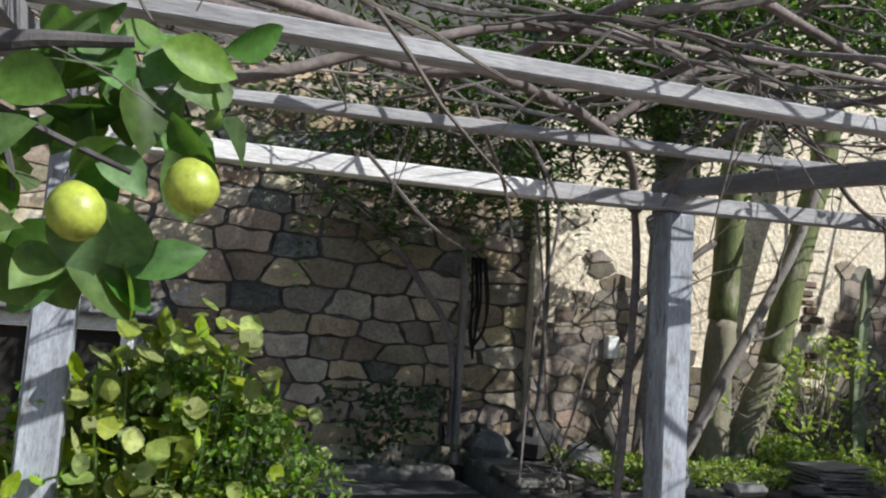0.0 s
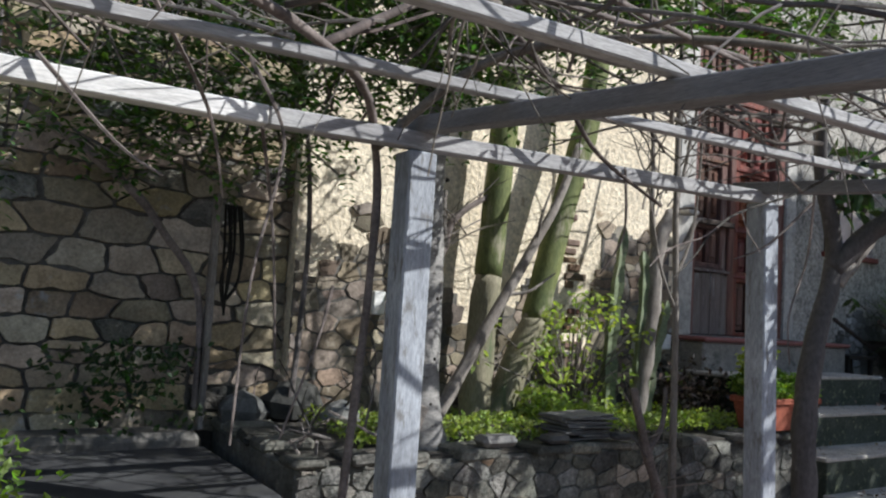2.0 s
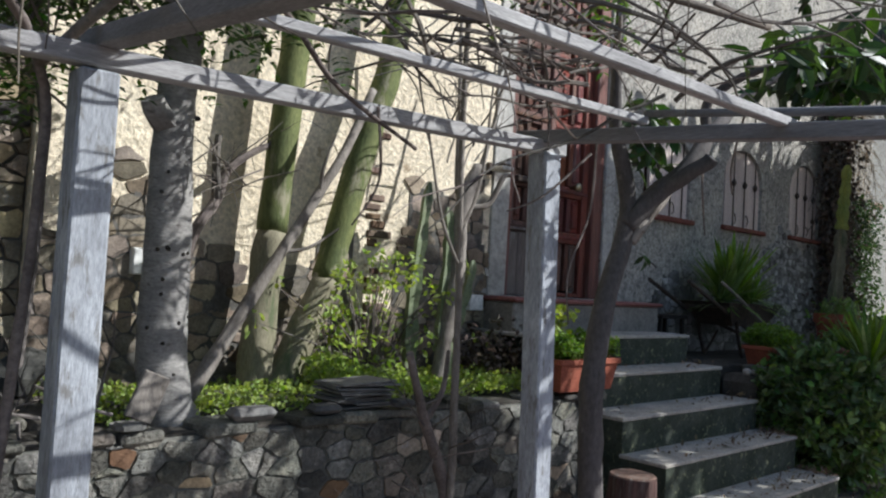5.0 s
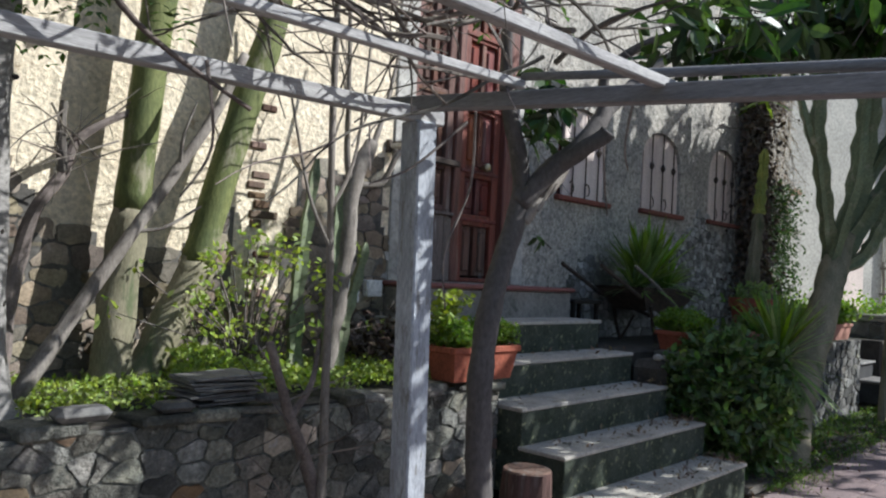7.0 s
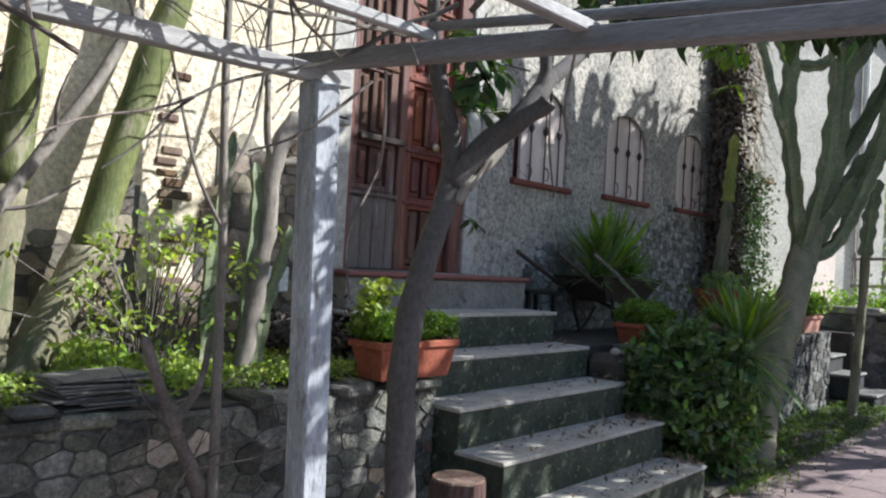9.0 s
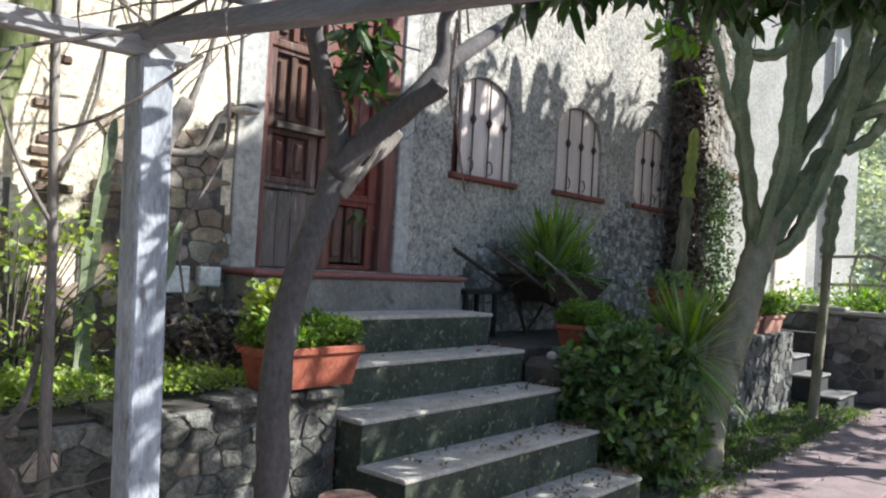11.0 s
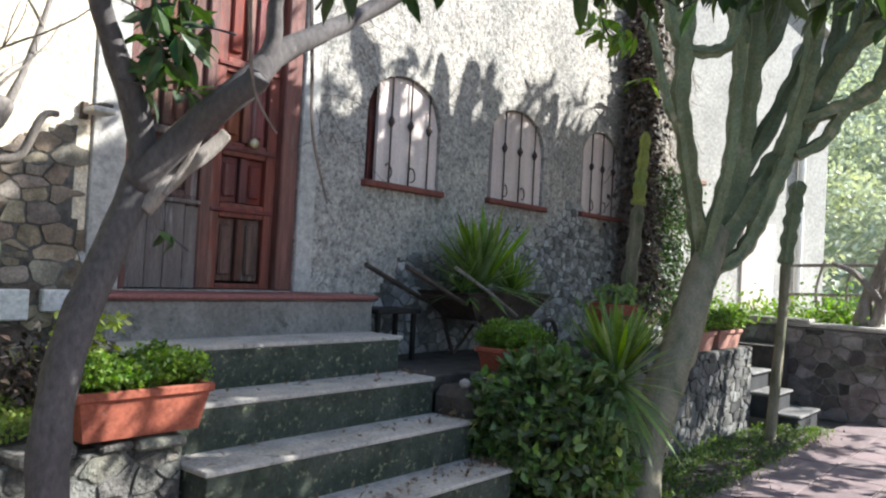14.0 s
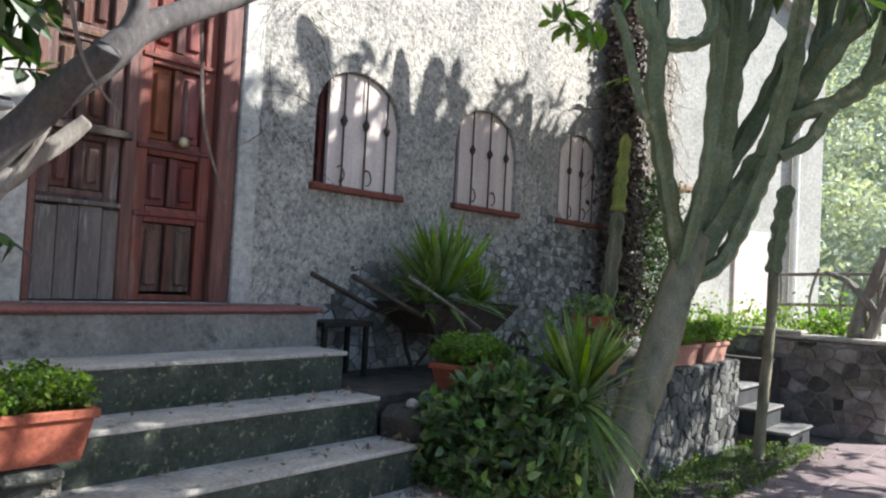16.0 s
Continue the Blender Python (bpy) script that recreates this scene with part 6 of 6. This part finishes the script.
for k in range(7):
    y = 0.7 + k * 0.36
    part("post", Shape().tube(smooth_path([(13.05, y, 1.0), (13.03 + fr.uniform(-0.05, 0.05), y + fr.uniform(-0.05, 0.05), 1.4), (13.05, y + fr.uniform(-0.08, 0.08), 1.75)], 3), 0.018, 7), DEAD, fence)
root = thing("driftwood_root", (12.2, 1.75, 1.01), "gnarled root standing on the far terrace wall", "driftwood")
s = Shape()
limb(s, [(12.2, 1.85, 1.0), (12.2, 1.83, 1.2), (12.25, 1.8, 1.35), (12.2, 1.65, 1.75), (12.2, 1.6, 1.95)], 0.09, 0.04, 9, 0, 0.5)
limb(s, [(12.2, 1.75, 1.0), (12.2, 1.7, 1.3), (12.15, 1.95, 1.6), (12.1, 2.15, 1.68)], 0.06, 0.02, 8, 0, 0.5)
limb(s, [(12.2, 1.72, 1.0), (12.2, 1.60, 1.4), (12.2, 1.5, 1.9)], 0.05, 0.03, 8, 0, 0.4)
part("wood", s, DEAD, root)
s = Shape()
for c in ((12.3, 2.9, 1.0), (12.3, 2.45, 1.0), (12.6, 2.2, 1.0), (12.5, 2.05, 1.0), (11.2, 3.3, 0.95), (11.6, 3.1, 0.95)):
    for _ in range(300):
        p = Vector(c) + Vector((fr.gauss(0, 0.16), fr.gauss(0, 0.16), abs(fr.gauss(0, 0.14))))
        s.leaflet(p, rand_dir(fr, 0.2), rand_dir(fr, 1), fr.uniform(0.04, 0.08), 0.04)
solid("terrace_plants", s, LEAF_LIGHT, "mounds of light-green plants on the far terrace", "plants", kind="stuff")
box_pot = solid("stone_ledge", Shape().box(11.9, 12.5, 2.3, 3.0, 1.012, 1.05, 0.01), CONCRETE, "pale stone ledge slab on the far terrace", "ledge")
railing = thing("far_railing", (17.0, 1.5, 1.0), "dark slatted railing beyond the white house", "railing")
part("rail", Shape().box(16.98, 17.02, -2.0, 2.6, 2.02, 2.07, 0.008), DEAD, railing)
for k in range(22):
    part("slat", Shape().box(16.99, 17.01, -1.95 + k * 0.21, -1.87 + k * 0.21, 1.01, 2.02, 0.004), IRON, railing)

# ---- pieces of walls and pavement ----
q = random.Random(101)


def in_left(u, v):
    x, z = -1.2 + u, 0.65 + v
    return not (-1.0 < x < -0.06 and z < 1.38)


stones(wall_stone, (-1.2, LEFT_FACE, 0.65), (1, 0, 0), (0, -1, 0), 2.95, 1.95, (0.05, 0.15), (0.14, 0.36), 0.03, STONE, q, None, in_left, 0.17, 0.0025, [STONE] * 12 + [STONE_GREY])
stones(bed, (1.42, 2.64, 0.0), (1, 0, 0), (0, -1, 0), 3.03, 0.70, (0.05, 0.13), (0.08, 0.2), 0.015, STONE_GREY, q, None, None, 0.34, 0.003, [STONE_GREY] * 24 + [STONE, BRICK])
stones(terrace, (6.44, 2.47, 0.0), (1, 0, 0), (0, -1, 0), 4.07, 0.80, (0.06, 0.13), (0.07, 0.17), 0.022, STONE_DARK, q, None, None, 0.42, 0.004, [STONE_DARK] * 5 + [STONE_GREY])
stones(far_terrace, (11.93, 3.0, 0.0), (0, -1, 0), (-1, 0, 0), 1.5, 0.95, (0.08, 0.2), (0.10, 0.28), 0.03, STONE_PALE, q, None, None, 0.3, 0.004, [STONE_PALE] * 3 + [STONE_GREY])
stones(far_terrace, (11.95, 1.48, 0.0), (1, 0, 0), (0, -1, 0), 1.6, 0.95, (0.08, 0.2), (0.10, 0.28), 0.03, STONE_PALE, q, None, None, 0.3, 0.004, [STONE_PALE] * 3 + [STONE_GREY])


def bare(u, v):
    x, z = 1.75 + u, 0.7 + v
    if x < 4.52:
        return z < 1.45 + 0.5 * noise.noise(Vector((x * 1.6, 0, 0))) + 0.2 * noise.noise(Vector((x * 5, z * 5, 0))) + (0.5 if 3.8 < x < 4.42 else 0) and not (3.4 < x < 3.7 and z > 1.1)
    if x < 6.2:
        return False
    return z < 1.25 + 0.25 * min(x - 6.2, 2.6) + 0.4 * noise.noise(Vector((x * 1.4, 3, 0))) + 0.25 * noise.noise(Vector((x * 6, z * 6, 0)))


def bare_end(u, v):
    return 0.5 + 0.8 * noise.noise(Vector((u * 2, v * 1.5, 0))) > v * 0.22


rub, brown = Shape(), Shape()
bedding = Shape()
for k in range(90):
    u = 0.002 + 0.03 * k
    v = 0.0
    while v < 1.45 and bare(u + 0.015, v + 0.03):
        v += 0.02
    if v > 0.03:
        bedding.box(1.75 + u, 1.75 + u + 0.0296, FACE - 0.005 - 0.0004 * (k % 3), FACE - 0.0008, 0.70, 0.70 + v, 0)
part("mortar", bedding, MORTAR, wall_cream, "dark crumbling mortar between the rubble")
bedding = Shape()
for k in range(126):
    u = 4.45 + 0.03 * k
    v = 0.0
    while v < 1.45 and bare(u + 0.015, v + 0.03):
        v += 0.02
    if v > 0.03:
        bedding.box(1.75 + u, 1.75 + u + 0.0296, FACE - 0.005 - 0.0004 * (k % 3), FACE - 0.0008, 0.70, 0.70 + v, 0)
part("mortar", bedding, MORTAR_GREY, wall_north, "dark mortar between the rubble")
stones(None, (1.75, FACE, 0.7), (1, 0, 0), (0, -1, 0), 2.74, 1.45, (0.05, 0.12), (0.07, 0.22), 0.016, RUBBLE_BROWN, q, brown, bare, 0.25, 0.002)
tagged(part("brown_rubble", brown, RUBBLE_BROWN, wall_cream), kind="stuff")
stones(None, (1.75, FACE, 0.7), (1, 0, 0), (0, -1, 0), 8.25, 1.45, (0.04, 0.10), (0.05, 0.15), 0.016, RUBBLE, q, rub, lambda u, v: u > 2.74 and bare(u, v), 0.42, 0.003)
stones(None, (10.0, FACE, 0.7), (1, 0, 0), (0, -1, 0), 1.45, 1.9, (0.05, 0.12), (0.06, 0.16), 0.018, RUBBLE, q, rub, bare_end, 0.42, 0.003)
tagged(part("rubble", rub, RUBBLE, wall_north), kind="stuff")

TILE = 0.40
tile_box = Shape().box(-TILE / 2 + 0.004, TILE / 2 - 0.004, -TILE / 2 + 0.004, TILE / 2 - 0.004, -0.02, 0.0, 0.004)
tile_mesh = bpy.data.meshes.new("tile")
tile_mesh.from_pydata(tile_box.v, [], tile_box.f)
tile_mesh.materials.append(PAVER)
for i in range(24):
    for j in range(11):
        ob = new("tile", tile_mesh)
        ob.parent = pavement
        ob.location = (2.6 + i * TILE, 1.68 - j * TILE, 0.001 + q.uniform(-0.003, 0.003))
        ob.rotation_euler = (q.uniform(-0.004, 0.004), q.uniform(-0.004, 0.004), 0)
